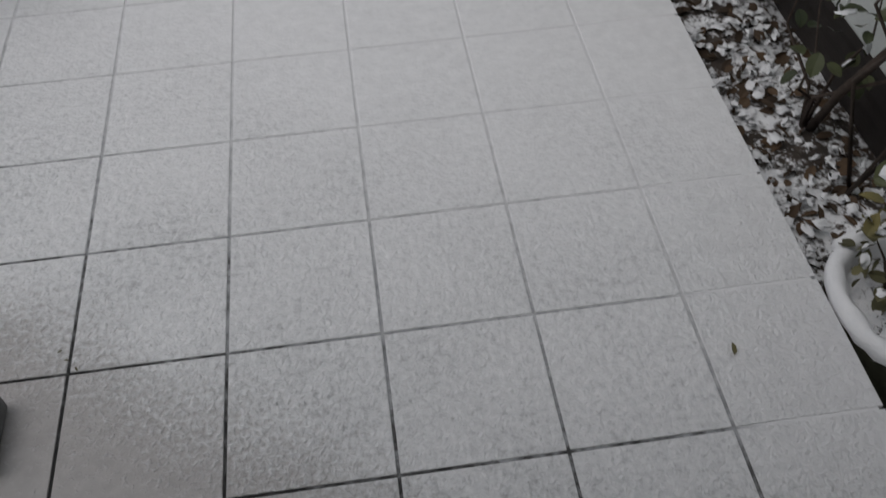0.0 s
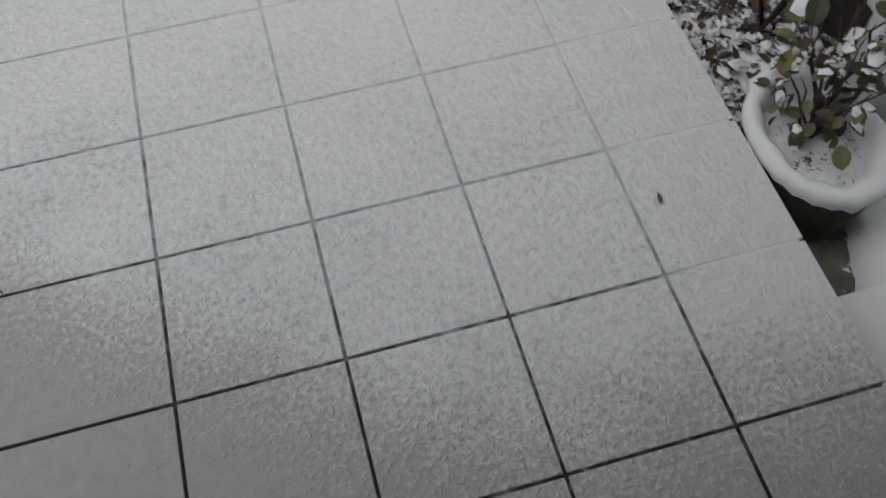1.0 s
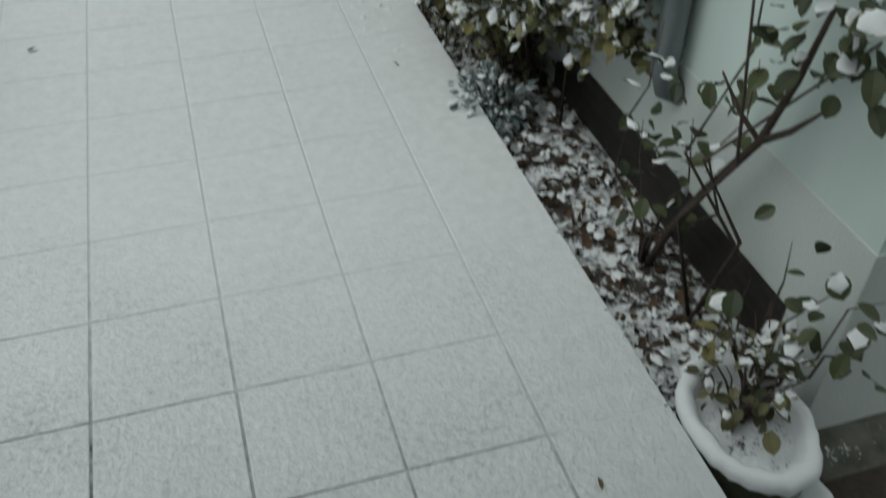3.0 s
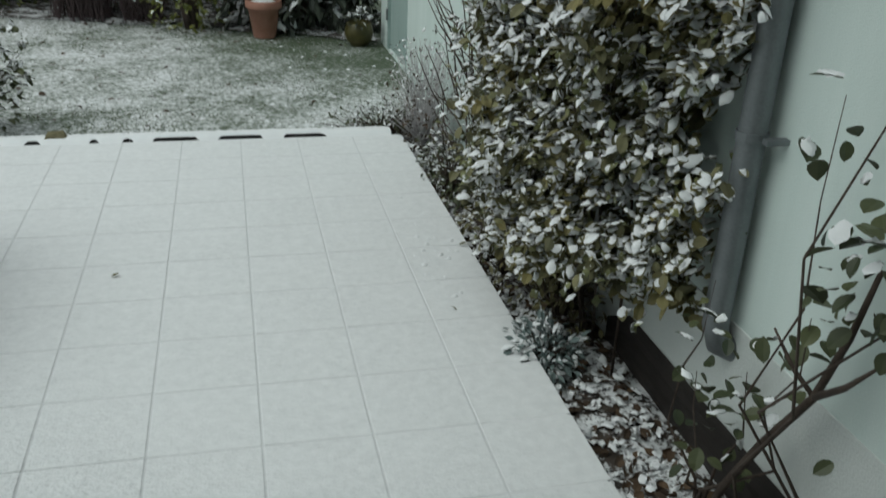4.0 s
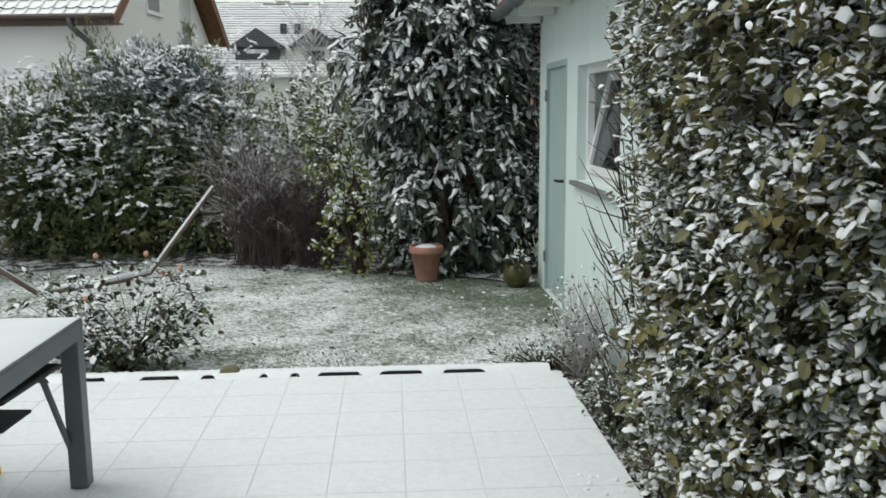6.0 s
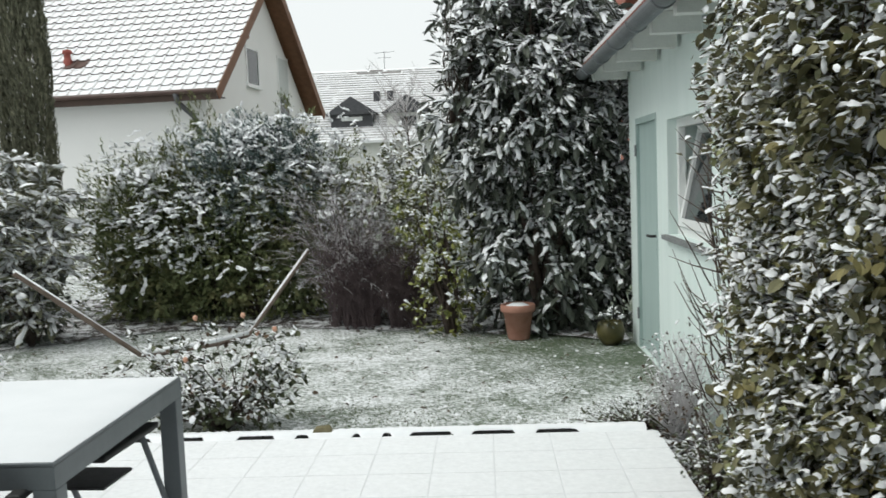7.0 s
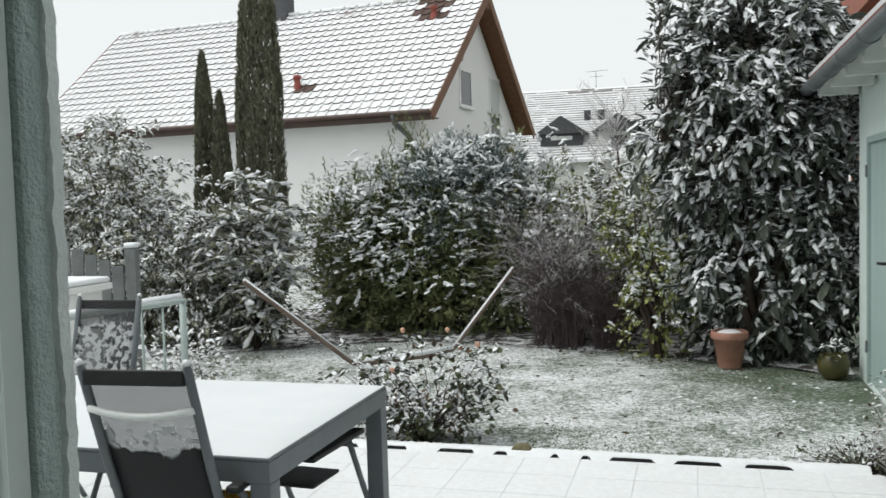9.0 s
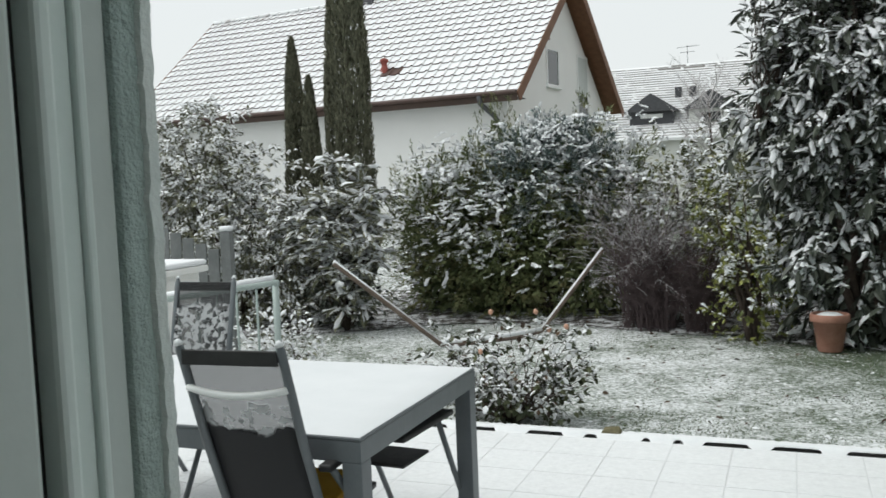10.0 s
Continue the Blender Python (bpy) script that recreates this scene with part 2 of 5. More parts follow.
def snowy_rooftile():
    m = mat("snowy_roof_tile", 0.85)
    n = Net(m)
    x, y, z = n.split(n.pos())
    base = n.mix(n.obrand(), (0.10, 0.06, 0.05), (0.19, 0.12, 0.10))
    f = n.maths("ADD", n.maths("MULTIPLY", n.noise(0.55, 3), 0.75), n.maths("MULTIPLY", n.noise(9, 4, rough=0.7), 0.25))
    f = n.maths("SUBTRACT", f, n.maths("MULTIPLY", n.step(z, 6.6, 8.6), 0.12))
    n.colour(n.mix(n.step(f, 0.24, 0.36), base, (0.78, 0.79, 0.80)))
    n.bump(n.noise(30, 3), 0.5, 0.01)
    return m


ROOFTILE = snowy_rooftile()


# ---- mesh helpers ----
def link(name, me, parent=None, material=None, label="", smooth=False):
    ob = new(name, me)
    if material is not None and not me.materials:
        me.materials.append(material)
    if smooth:
        me.shade_smooth()
    if parent is not None:
        ob.parent = parent
    if label:
        ob["label"] = label
    return ob


def part(name, bm, material, parent=None, label="", smooth=False):
    me = bpy.data.meshes.new(name)
    bm.to_mesh(me)
    bm.free()
    return link(name, me, parent, material, label, smooth)


def raw(name, verts, faces, material, parent=None, label="", smooth=False):
    me = bpy.data.meshes.new(name)
    me.from_pydata([tuple(v) for v in verts], [], [tuple(f) for f in faces])
    me.update()
    return link(name, me, parent, material, label, smooth)


def empty(name, m, label, category, group="", kind=""):
    ob = new(name)
    ob.empty_display_size = 0.05
    ob.matrix_world = m
    return tagged(ob, label, category, group, kind)


def box(bm, x0, x1, y0, y1, z0, z1, bevel=0.0, m=None):
    r = bmesh.ops.create_cube(bm, size=1.0, matrix=Matrix.LocRotScale(((x0 + x1) / 2, (y0 + y1) / 2, (z0 + z1) / 2), None, (x1 - x0, y1 - y0, z1 - z0)))
    vs = r["verts"]
    if bevel:
        es = list({e for v in vs for e in v.link_edges})
        vs = bmesh.ops.bevel(bm, geom=es, offset=bevel, segments=2, affect="EDGES", profile=0.5)["verts"]
        vs = list({v for v in vs})
    if m is not None:
        bmesh.ops.transform(bm, matrix=m, verts=vs)
    return bm


def boxes(*items, bevel=0.0):
    bm = bmesh.new()
    for it in items:
        box(bm, *it, bevel=bevel)
    return bm


def tube(bm, pts, radii, sides=7, cap=True):
    """A tapered tube along pts."""
    pts = [Vector(p) for p in pts]
    rings = []
    ref = Vector((0.31, 0.17, 0.93))
    for i, p in enumerate(pts):
        d = (pts[min(i + 1, len(pts) - 1)] - pts[max(i - 1, 0)]).normalized()
        u = d.cross(ref)
        if u.length < 0.05:
            u = d.cross(Vector((1, 0, 0)))
        u.normalize()
        w = d.cross(u)
        r = radii[i] if isinstance(radii, (list, tuple)) else radii
        rings.append([bm.verts.new(p + (u * math.cos(a) + w * math.sin(a)) * r) for a in [2 * math.pi * k / sides for k in range(sides)]])
    for a, b in zip(rings, rings[1:]):
        for k in range(sides):
            bm.faces.new((a[k], a[(k + 1) % sides], b[(k + 1) % sides], b[k]))
    if cap:
        bm.faces.new(rings[0][::-1])
        bm.faces.new(rings[-1])
    return bm


def lathe(bm, profile, sides=24, sx=1.0, sy=1.0):
    """A body turned about z from (radius, height) pairs."""
    rings = [[bm.verts.new((r * sx * math.cos(2 * math.pi * k / sides), r * sy * math.sin(2 * math.pi * k / sides), z)) for k in range(sides)] for r, z in profile]
    for a, b in zip(rings, rings[1:]):
        for k in range(sides):
            bm.faces.new((a[k], a[(k + 1) % sides], b[(k + 1) % sides], b[k]))
    return bm


LEAF8 = (np.array([(0, 0, 0), (-.42, .3, .07), (.42, .3, .07), (-.40, .65, .05), (.40, .65, .05), (0, 1, -.1), (0, .33, 0), (0, .68, -.02)]),
         [(0, 6, 1), (0, 2, 6), (1, 6, 7, 3), (6, 2, 4, 7), (3, 7, 5), (7, 4, 5)])
LEAF4 = (np.array([(0, 0, 0), (-.5, .5, .06), (.5, .5, .06), (0, 1, -.08)]), [(0, 2, 1), (1, 2, 3)])
LEAFR = (np.array([(0, 0, 0), (-.26, .1, .05), (-.45, .32, .09), (-.47, .55, .08), (-.33, .8, .03), (0, 1, -.08), (.33, .8, .03), (.47, .55, .08), (.45, .32, .09), (.26, .1, .05), (0, .33, 0), (0, .66, -.01)]),
         [(0, 10, 1), (1, 10, 2), (2, 10, 11, 3), (3, 11, 4), (4, 11, 5), (5, 11, 6), (6, 11, 7), (7, 11, 10, 8), (8, 10, 9), (9, 10, 0)])
CAP = (np.array([(0, .02, .02), (-.42, .25, .05), (.42, .25, .05), (-.42, .68, .05), (.42, .68, .05), (0, 1.0, .0), (0, .38, .30), (0, .66, .27)]),
       [(0, 6, 1), (0, 2, 6), (1, 6, 7, 3), (6, 2, 4, 7), (3, 7, 5), (7, 4, 5)])

RING = [(0, .0), (-.24, .09), (-.43, .3), (-.46, .55), (-.33, .8), (0, 1.0), (.33, .8), (.46, .55), (.43, .3), (.24, .09)]
CAPR = (np.array([(a, b, .03) for a, b in RING] + [(a * .72, .5 + (b - .5) * .74, .10) for a, b in RING] + [(0, .3, .13), (0, .65, .12)]),
        [(k, (k + 1) % 10, 10 + (k + 1) % 10, 10 + k) for k in range(10)] + [(10, 11, 20), (11, 12, 20), (12, 13, 21, 20), (13, 14, 21), (14, 15, 21), (15, 16, 21), (16, 17, 21), (17, 18, 20, 21), (18, 19, 20), (19, 10, 20)])


def scatter(template, at, along, up, length, width, lift=0.0):
    """Copies of a small template at many places, as one vertex array and one face list."""
    tv, tf = template
    n = len(at)
    d = along / (np.linalg.norm(along, axis=1, keepdims=True) + 1e-9)
    s = np.cross(d, up)
    s /= np.linalg.norm(s, axis=1, keepdims=True) + 1e-9
    u = np.cross(s, d)
    L, W = np.reshape(length, (-1, 1, 1)) * np.ones((n, 1, 1)), np.reshape(width, (-1, 1, 1)) * np.ones((n, 1, 1))
    v = at[:, None] + tv[None, :, 0:1] * W * s[:, None] + tv[None, :, 1:2] * L * d[:, None] + (tv[None, :, 2:3] * L + lift) * u[:, None]
    k = len(tv)
    faces = [tuple(i * k + j for j in f) for i in range(n) for f in tf]
    return v.reshape(-1, 3), faces


def foliage(parent, at, out, length, width, leaf, snow=0.4, template=LEAF8, droop=0.35, flat=0.6, seed=1, label="", snowlabel="clumps of fresh snow", lump=1.0, low=0.55, wild=0.55, patch=0.0):
    """Leaves at the points at, turned along out, and snow lying on the share of them that faces the sky."""
    r = np.random.RandomState(seed)
    n = len(at)
    along = out + r.normal(0, wild, (n, 3))
    along[:, 2] -= droop
    up = r.normal(0, 0.35, (n, 3)) + (1 - flat) * out
    up[:, 2] += 1.0
    ln = length * r.uniform(0.65, 1.25, n)
    wd = width / length * ln * r.uniform(0.8, 1.15, n)
    v, f = scatter(template, at, along, up, ln, wd)
    tagged(raw("leaves", v, f, leaf, parent, label), kind="stuff")
    if snow > 0:
        h = (at[:, 2] - at[:, 2].min()) / max(0.05, np.ptp(at[:, 2]))
        k = r.uniform(0, 1, n) < snow * np.clip(0.75 + 0.8 * out[:, 2], 0.25, 1.7) * (low + (1.35 - low) * h) * (1 if not patch else np.clip([1 + 2.6 * patch * (noise.noise(Vector(q) * 3.1) + .6 * noise.noise(Vector(q) * 8)) for q in at], 0, 2))
        v, f = scatter(CAPR if template is LEAFR else CAP, at[k], along[k], up[k], ln[k] * r.uniform(0.6, 1.0, k.sum()) * lump, wd[k] * r.uniform(0.6, 1.0, k.sum()) * lump, 0.003)
        v = v + r.normal(0, 0.045, v.shape) * length
        tagged(raw("snow_clumps", v, f, SNOW, parent, snowlabel, smooth=True), kind="stuff")


def shoots(p, o, count, length, seed, lift=0.3, spread=0.5, sag=0.3):
    """Leaf places along short shoots that start at p and grow along o."""
    r = np.random.RandomState(seed)
    n = len(p)
    d = o + r.normal(0, 0.3, (n, 3))
    d[:, 2] += lift
    d /= np.linalg.norm(d, axis=1, keepdims=True)
    L = (length * r.uniform(0.45, 1.35, n))[:, None]
    f = r.uniform(0.05, 1, (n, count))
    pts = p[:, None] + d[:, None] * (L * f)[..., None] + r.normal(0, 0.06 * length, (n, count, 3))
    pts[..., 2] -= sag * L * f * f
    outs = d[:, None] * (1 - spread) + r.normal(0, spread, (n, count, 3)) * 0.7
    outs[..., 2] -= sag * f * 0.5
    outs = outs.reshape(-1, 3)
    return pts.reshape(-1, 3), outs / (np.linalg.norm(outs, axis=1, keepdims=True) + 1e-9)


def cloud_points(n, centre, radii, seed, shell=0.45, rough=0.25, zmin=None, freq=1.6):
    """Points in a lumpy ellipsoid, thick near its skin, with the outward way of each."""
    r = np.random.RandomState(seed)
    d = r.normal(0, 1, (n, 3))
    d /= np.linalg.norm(d, axis=1, keepdims=True)
    rad = np.array([1 + rough * (noise.noise(Vector(q) * freq * 1.3 + Vector((seed, 0, 0))) + 0.5 * noise.noise(Vector(q) * freq * 4 + Vector((0, seed, 0)))) for q in d])
    dist = rad * (1 - shell * r.uniform(0, 1, n) ** 1.6)
    p = np.array(centre) + d * dist[:, None] * np.array(radii)
    out = d / np.array(radii)
    out /= np.linalg.norm(out, axis=1, keepdims=True)
    if zmin is not None:
        k = p[:, 2] > zmin
        p, out = p[k], out[k]
    return p, out


def limbs(parent, base, tips, r0, material=TWIG, name="branches", seed=3, bend=0.12, sides=6, split=False):
    """Limbs from the base to each tip, bowed and tapering; split: each one a part of its own."""
    r = random.Random(seed)
    bm = bmesh.new()
    for t in tips:
        if split:
            bm = bmesh.new()
        a, b = Vector(base), Vector(t)
        a = a + Vector((r.uniform(-1, 1), r.uniform(-1, 1), 0)) * r0 * 1.5
        L = (b - a).length
        pts = []
        for k in range(6):
            q = a.lerp(b, k / 5)
            q += Vector((r.uniform(-1, 1), r.uniform(-1, 1), r.uniform(-0.5, 0.5))) * bend * L * math.sin(math.pi * k / 5) * 0.5
            pts.append(q)
        tube(bm, pts, [r0 * (1 - 0.85 * k / 5) for k in range(6)], sides)
        if split:
            part("stem", bm, material, parent, smooth=True)
    if not split:
        tagged(part(name, bm, material, parent, smooth=True), kind="stuff")


# ---- ground, terrace and house ----
S = 0.334
EDGE_X, LAWN_Z, WALL_X, FACE_Y = 0.645, -0.08, 1.03, -0.71

ground = empty("ground", pose(0, 0, 0), "snow-dusted lawn and open ground round the houses", "ground", kind="structure")
bm = bmesh.new()
nx, ny = 90, 90


def stretch(k, n, near, far, mid):
    u = 2 * k / n - 1
    return mid + near * u + (far - near) * u ** 5


grid = []
for j in range(ny + 1):
    row = []
    for i in range(nx + 1):
        gx, gy = stretch(i, nx, 9, 900, -2), stretch(j, ny, 9, 900, 7)
        gz = LAWN_Z + 0.02 * noise.noise(Vector((gx * 0.6, gy * 0.6, 0)))
        if gy < 4.05 and gx < 1.4:
            gz = -0.44
        if gx > 0.66 and gy < 4.25:
            gz = min(gz, -0.44)
        row.append(bm.verts.new((gx, gy, gz)))
    grid.append(row)
for j in range(ny):
    for i in range(nx):
        bm.faces.new((grid[j][i], grid[j][i + 1], grid[j + 1][i + 1], grid[j + 1][i]))
part("turf", bm, LAWN, ground, smooth=True)

# Tussocks that poke through the snow on the lawn.
rs = np.random.RandomState(5)
n = 70000
gy = 4.2 + 5.4 * rs.uniform(0, 1, n) ** 1.1
gx = rs.uniform(-6.0, 0.95, n)
keep = np.array([noise.noise(Vector((a * 1.5, b * 1.5, 3.1))) + 0.7 * noise.noise(Vector((a * 5, b * 5, 1.1))) + 0.5 * (a > -0.8) * (b > 5.5) for a, b in zip(gx, gy)]) > -0.05
gx, gy = gx[keep], gy[keep]
n = len(gx)
pts = np.stack([gx, gy, np.full(n, LAWN_Z - 0.005)], 1)
along = np.stack([rs.normal(0, 0.9, n), rs.normal(0, 0.9, n), rs.uniform(0.3, 0.9, n)], 1)
v, f = scatter(LEAF4, pts, along, rs.normal(0, 1, (n, 3)), rs.uniform(0.012, 0.028, n), rs.uniform(0.004, 0.009, n))
GRASS = leaf_mat("grass_blade", (0.05, 0.07, 0.035), (0.15, 0.18, 0.09), 0.7, 0.25)
tagged(raw("grass_tufts", v, f, GRASS), "short green grass blades poking through thin snow", "grass", kind="stuff")
# Small humps of snow and leaf litter on the lawn.
n = 260
pts = np.stack([rs.uniform(-5.6, 0.9, n), 4.2 + rs.uniform(0, 4.6, n), np.full(n, LAWN_Z + 0.004)], 1)
v, f = scatter(CAP, pts, np.stack([rs.normal(0, 1, n), rs.normal(0, 1, n), np.zeros(n)], 1), np.tile((0, 0, 1.0), (n, 1)), rs.uniform(0.015, 0.05, n), rs.uniform(0.015, 0.05, n))
tagged(raw("snow_humps", v, f, SNOW, smooth=True), "small humps of fresh snow on the lawn", "snow", kind="stuff")
n = 260
pts = np.stack([rs.uniform(-5.6, 0.9, n), 4.2 + rs.uniform(0, 4.6, n), np.full(n, LAWN_Z + 0.02)], 1)
v, f = scatter(LEAF8, pts, np.stack([rs.normal(0, 1, n), rs.normal(0, 1, n), np.zeros(n)], 1), rs.normal(0, .4, (n, 3)) + np.array((0, 0, 1.0)), rs.uniform(0.03, 0.07, n), rs.uniform(0.02, 0.04, n))
tagged(raw("fallen_leaves", v, f, BROWNLEAF), "scattered brown fallen leaves on the snowy lawn", "leaves", kind="stuff")

terrace = empty("pavement_terrace", pose(0, 0, 0), "square grey terrace tiles under a thin layer of snow", "terrace", kind="structure")
bm = boxes((-5.4, EDGE_X - 0.012, -0.86, 4.02, -0.32, -0.0022))
part("joint_bed", bm, JOINT, terrace)

# The flower bed beside the wall, and the lower step and path past its end.
bm = bmesh.new()
rows = []
for j in range(71):
    yy = 0.0 + 4.4 * j / 70
    rows.append([bm.verts.new((EDGE_X + 0.002 + (WALL_X - EDGE_X) * i / 8, yy, -0.10 + 0.03 * noise.noise(Vector((i * 0.5, yy * 5, 0))) + 0.02 * math.sin(i / 8 * math.pi))) for i in range(9)])
for a, b in zip(rows, rows[1:]):
    for i in range(8):
        bm.faces.new((a[i], a[i + 1], b[i + 1], b[i]))
tagged(part("flower_bed", bm, BED, smooth=True), "narrow bed of dark soil dusted with snow beside the terrace", "flower bed", kind="structure")

step = empty("step", pose(0, 0, 0), "concrete step slab covered by smooth snow below the terrace", "step", kind="structure")
bm = boxes((EDGE_X, 1.0, -1.6, -0.415, -0.34, -0.175), bevel=0.008)
part("slab", bm, PAVESNOW, step)
bm = bmesh.new()
rows = []
for j in range(25):
    yy = -1.6 + (1.6 - 0.42) * j / 24
    rows.append([bm.verts.new((EDGE_X + 0.003 + 0.345 * i / 8, yy, -0.150 - 0.03 * (abs(i / 4 - 1) ** 8) + 0.004 * noise.noise(Vector((i * 0.6, yy * 6, 0))))) for i in range(9)])
for a, b in zip(rows, rows[1:]):
    for i in range(8):
        bm.faces.new((a[i], a[i + 1], b[i + 1], b[i]))
part("snow_layer", bm, SNOW, step, smooth=True)
bm = bmesh.new()
rows = []
for j in range(13):
    yy = -0.418 + 0.26 * j / 12
    rows.append([bm.verts.new((0.80 + 0.10 * (j / 12) + (0.2 - 0.10 * (j / 12)) * i / 6 + 0.008 * noise.noise(Vector((i, j * .8, 0))), yy, -0.156 - 0.042 * max((abs(i / 3 - 1)) ** 6, (j / 12) ** 6))) for i in range(7)])
for a, b in zip(rows, rows[1:]):
    for i in range(6):
        bm.faces.new((a[i], a[i + 1], b[i + 1], b[i]))
part("snow_layer", bm, SNOW, step, smooth=True)
bm = boxes((EDGE_X, 1.0, -0.412, 0.0, -0.34, -0.2), bevel=0.008)
part("slab", bm, PAVESNOW, step)

path = empty("pavement_path", pose(0, 0, 0), "dark mossy concrete pavers with a few grains of snow", "path", kind="structure")
bm = boxes((1.0, 3.4, -1.6, 1.4, -0.30, -0.195))
part("sand_bed", bm, DARK_SOIL, path)

# House wall round the doorway in which one stands; plain room behind.
LJ, RJ = -0.73, 1.05
house = empty("wall_south", pose(0, 0, 0), "mint rendered house wall round the open terrace door", "wall", kind="structure")
ROUGHMINT = streaked("rough_mint_render", (0.36, 0.45, 0.43), (0.56, 0.66, 0.635))
nr = Net(ROUGHMINT)
nr.bump(nr.noise(45, 4, rough=0.7), 0.9, 0.012)
bm = bmesh.new()
box(bm, -5.4, LJ, FACE_Y - 0.032, FACE_Y, -0.32, 2.42, bevel=0.005)
box(bm, -5.4, LJ - 0.07, FACE_Y - 0.3, FACE_Y - 0.033, -0.32, 2.42)
box(bm, RJ, RJ + 0.14, FACE_Y - 0.3, FACE_Y, -0.32, 2.42, bevel=0.006)
box(bm, LJ, RJ, FACE_Y - 0.3, FACE_Y, 2.25, 2.42, bevel=0.006)
part("render_coat", bm, ROUGHMINT, house)
# ragged plaster corner; its lighter colour paints in the sky it catches
bm = bmesh.new()
rows = []
for k in range(401):
    zz = 2.25 * k / 400
    q = 0.0012 * noise.noise(Vector((0.3, 0.1, zz * 25))) + 0.0028 * noise.noise(Vector((4.3, 2.1, zz * 90)))
    rows.append([bm.verts.new((LJ - 0.025, FACE_Y + 0.002, zz)), bm.verts.new((LJ - 0.002 + q * .5, FACE_Y + 0.004 + q, zz)), bm.verts.new((LJ + 0.0035, FACE_Y + 0.001 + q, zz)), bm.verts.new((LJ + 0.0035, FACE_Y - 0.009 + q * 1.3, zz)), bm.verts.new((LJ - 0.001, FACE_Y - 0.011 + q * 1.3, zz))])
for a, b in zip(rows, rows[1:]):
    for k in range(4):
        bm.faces.new((a[k], a[k + 1], b[k + 1], b[k]))
part("corner_bead", bm, SKYLITEDGE, house, "pale ragged plaster edge")
room = boxes((-3.0, LJ - 0.3, -4.6, FACE_Y - 0.31, -0.3, 2.3), (RJ + 0.02, RJ + 0.14, -4.6, FACE_Y - 0.31, -0.3, 2.3), (-3.0, RJ + 0.14, -4.8, -4.6, -0.3, 2.3))
tagged(part("wall_room", room, CREAM), "plain pale walls of the room behind the door", "wall", kind="structure")
tagged(part("ceiling", boxes((-3.0, RJ + 0.14, -4.8, FACE_Y - 0.31, 2.3, 2.4)), CREAM), "plain pale ceiling of the room", "ceiling", kind="structure")
tagged(part("floor", boxes((-3.0, RJ + 0.14, -4.8, -0.862, -0.3, -0.002)), mottled("room_floor", (0.2, 0.17, 0.14), (0.3, 0.26, 0.21), 4, 60, 0.5)), "plain floor of the room behind the door", "floor", kind="structure")

door = empty("door_terrace", pose(0, 0, 0), "white plastic terrace door frame standing open", "door", kind="structure")
F0 = LJ - 0.069
part("frame", boxes((F0, LJ - 0.004, -0.766, -0.7425, 0.0, 2.24), bevel=0.003), FRAMEGREY, door)
part("frame_ridge", boxes((F0, LJ + 0.001, -0.774, -0.7665, 0.0, 2.24), bevel=0.002), FRAMEPVC, door)
part("frame_face", boxes((F0, LJ - 0.003, -0.790, -0.7745, 0.0, 2.24), bevel=0.002), FRAMEPVC, door)
part("frame_bead", boxes((F0, LJ + 0.002, -0.804, -0.7905, 0.0, 2.24), bevel=0.004), FRAMEPVC, door)
part("gasket", boxes((F0, LJ - 0.014, -0.817, -0.8045, 0.0, 2.24)), BLACK, door)
part("sash", boxes((F0, LJ + 0.0, -0.86, -0.8175, 0.02, 2.22), bevel=0.005), FRAMEGREY, door)
part("sash_bead", boxes((F0, LJ - 0.006, -1.0, -0.8605, 0.02, 2.22), bevel=0.004), FRAMEGREY, door)

# ---- garage with the mint wall ----
garage = empty("garage", pose(0, 0, 0), "mint rendered garage with timber eaves and a zinc gutter", "garage")
DY0, DY1, DZ = 5.87, 6.80, 1.98
WY0, WY1, WZ0, WZ1 = 4.2, 5.47, 1.05, 1.90
bm = bmesh.new()
X1 = WALL_X + 0.27
for y0, y1, z0, z1 in ((-0.05, WY0, -0.4, 2.5), (WY0, WY1, -0.4, WZ0), (WY0, WY1, WZ1, 2.5), (WY1, DY0, -0.4, 2.5), (DY0, DY1, DZ, 2.5), (DY0, DY1, -0.4, -0.06), (DY1, 7.15, -0.4, 2.5)):
    box(bm, WALL_X, X1, y0, y1, z0, z1)
box(bm, X1, 4.0, 6.9, 7.15, -0.4, 2.5)
box(bm, X1, 4.0, 1.45, 1.7, -0.4, 2.5)
box(bm, 3.75, 4.0, 1.7, 6.9, -0.4, 3.2)
bmesh.ops.remove_doubles(bm, verts=bm.verts, dist=0.0005)
part("wall", bm, MINT, garage)
bm = bmesh.new()
a = math.atan2(1.1, 3.5)
box(bm, -0.0, 3.9, -0.05, 7.35, 0.0, 0.05, m=pose(0.66, 0, 2.50, 0, -math.degrees(a), 0))
part("roof", bm, REDROOF, garage, "red tiled roof dusted with snow")
bm = bmesh.new()
box(bm, -0.0, 3.9, -0.07, 7.37, 0.0, 0.03, m=pose(0.655, 0, 2.553, 0, -math.degrees(a), 0))
part("roof_snow", bm, SNOW, garage, "thin even layer of snow")
RAFTER = mottled("white_painted_timber", (0.5, 0.52, 0.5), (0.64, 0.66, 0.63), 6, 80, 0.8)
for k in range(11):
    yy = 0.2 + 6.85 * k / 10
    part("rafter", boxes((0.70, 1.0, yy - 0.045, yy + 0.045, 2.36, 2.49), bevel=0.004), RAFTER, garage)
part("soffit", boxes((0.69, 1.0, 0.0, 7.3, 2.49, 2.502)), RAFTER, garage)
bm = bmesh.new()
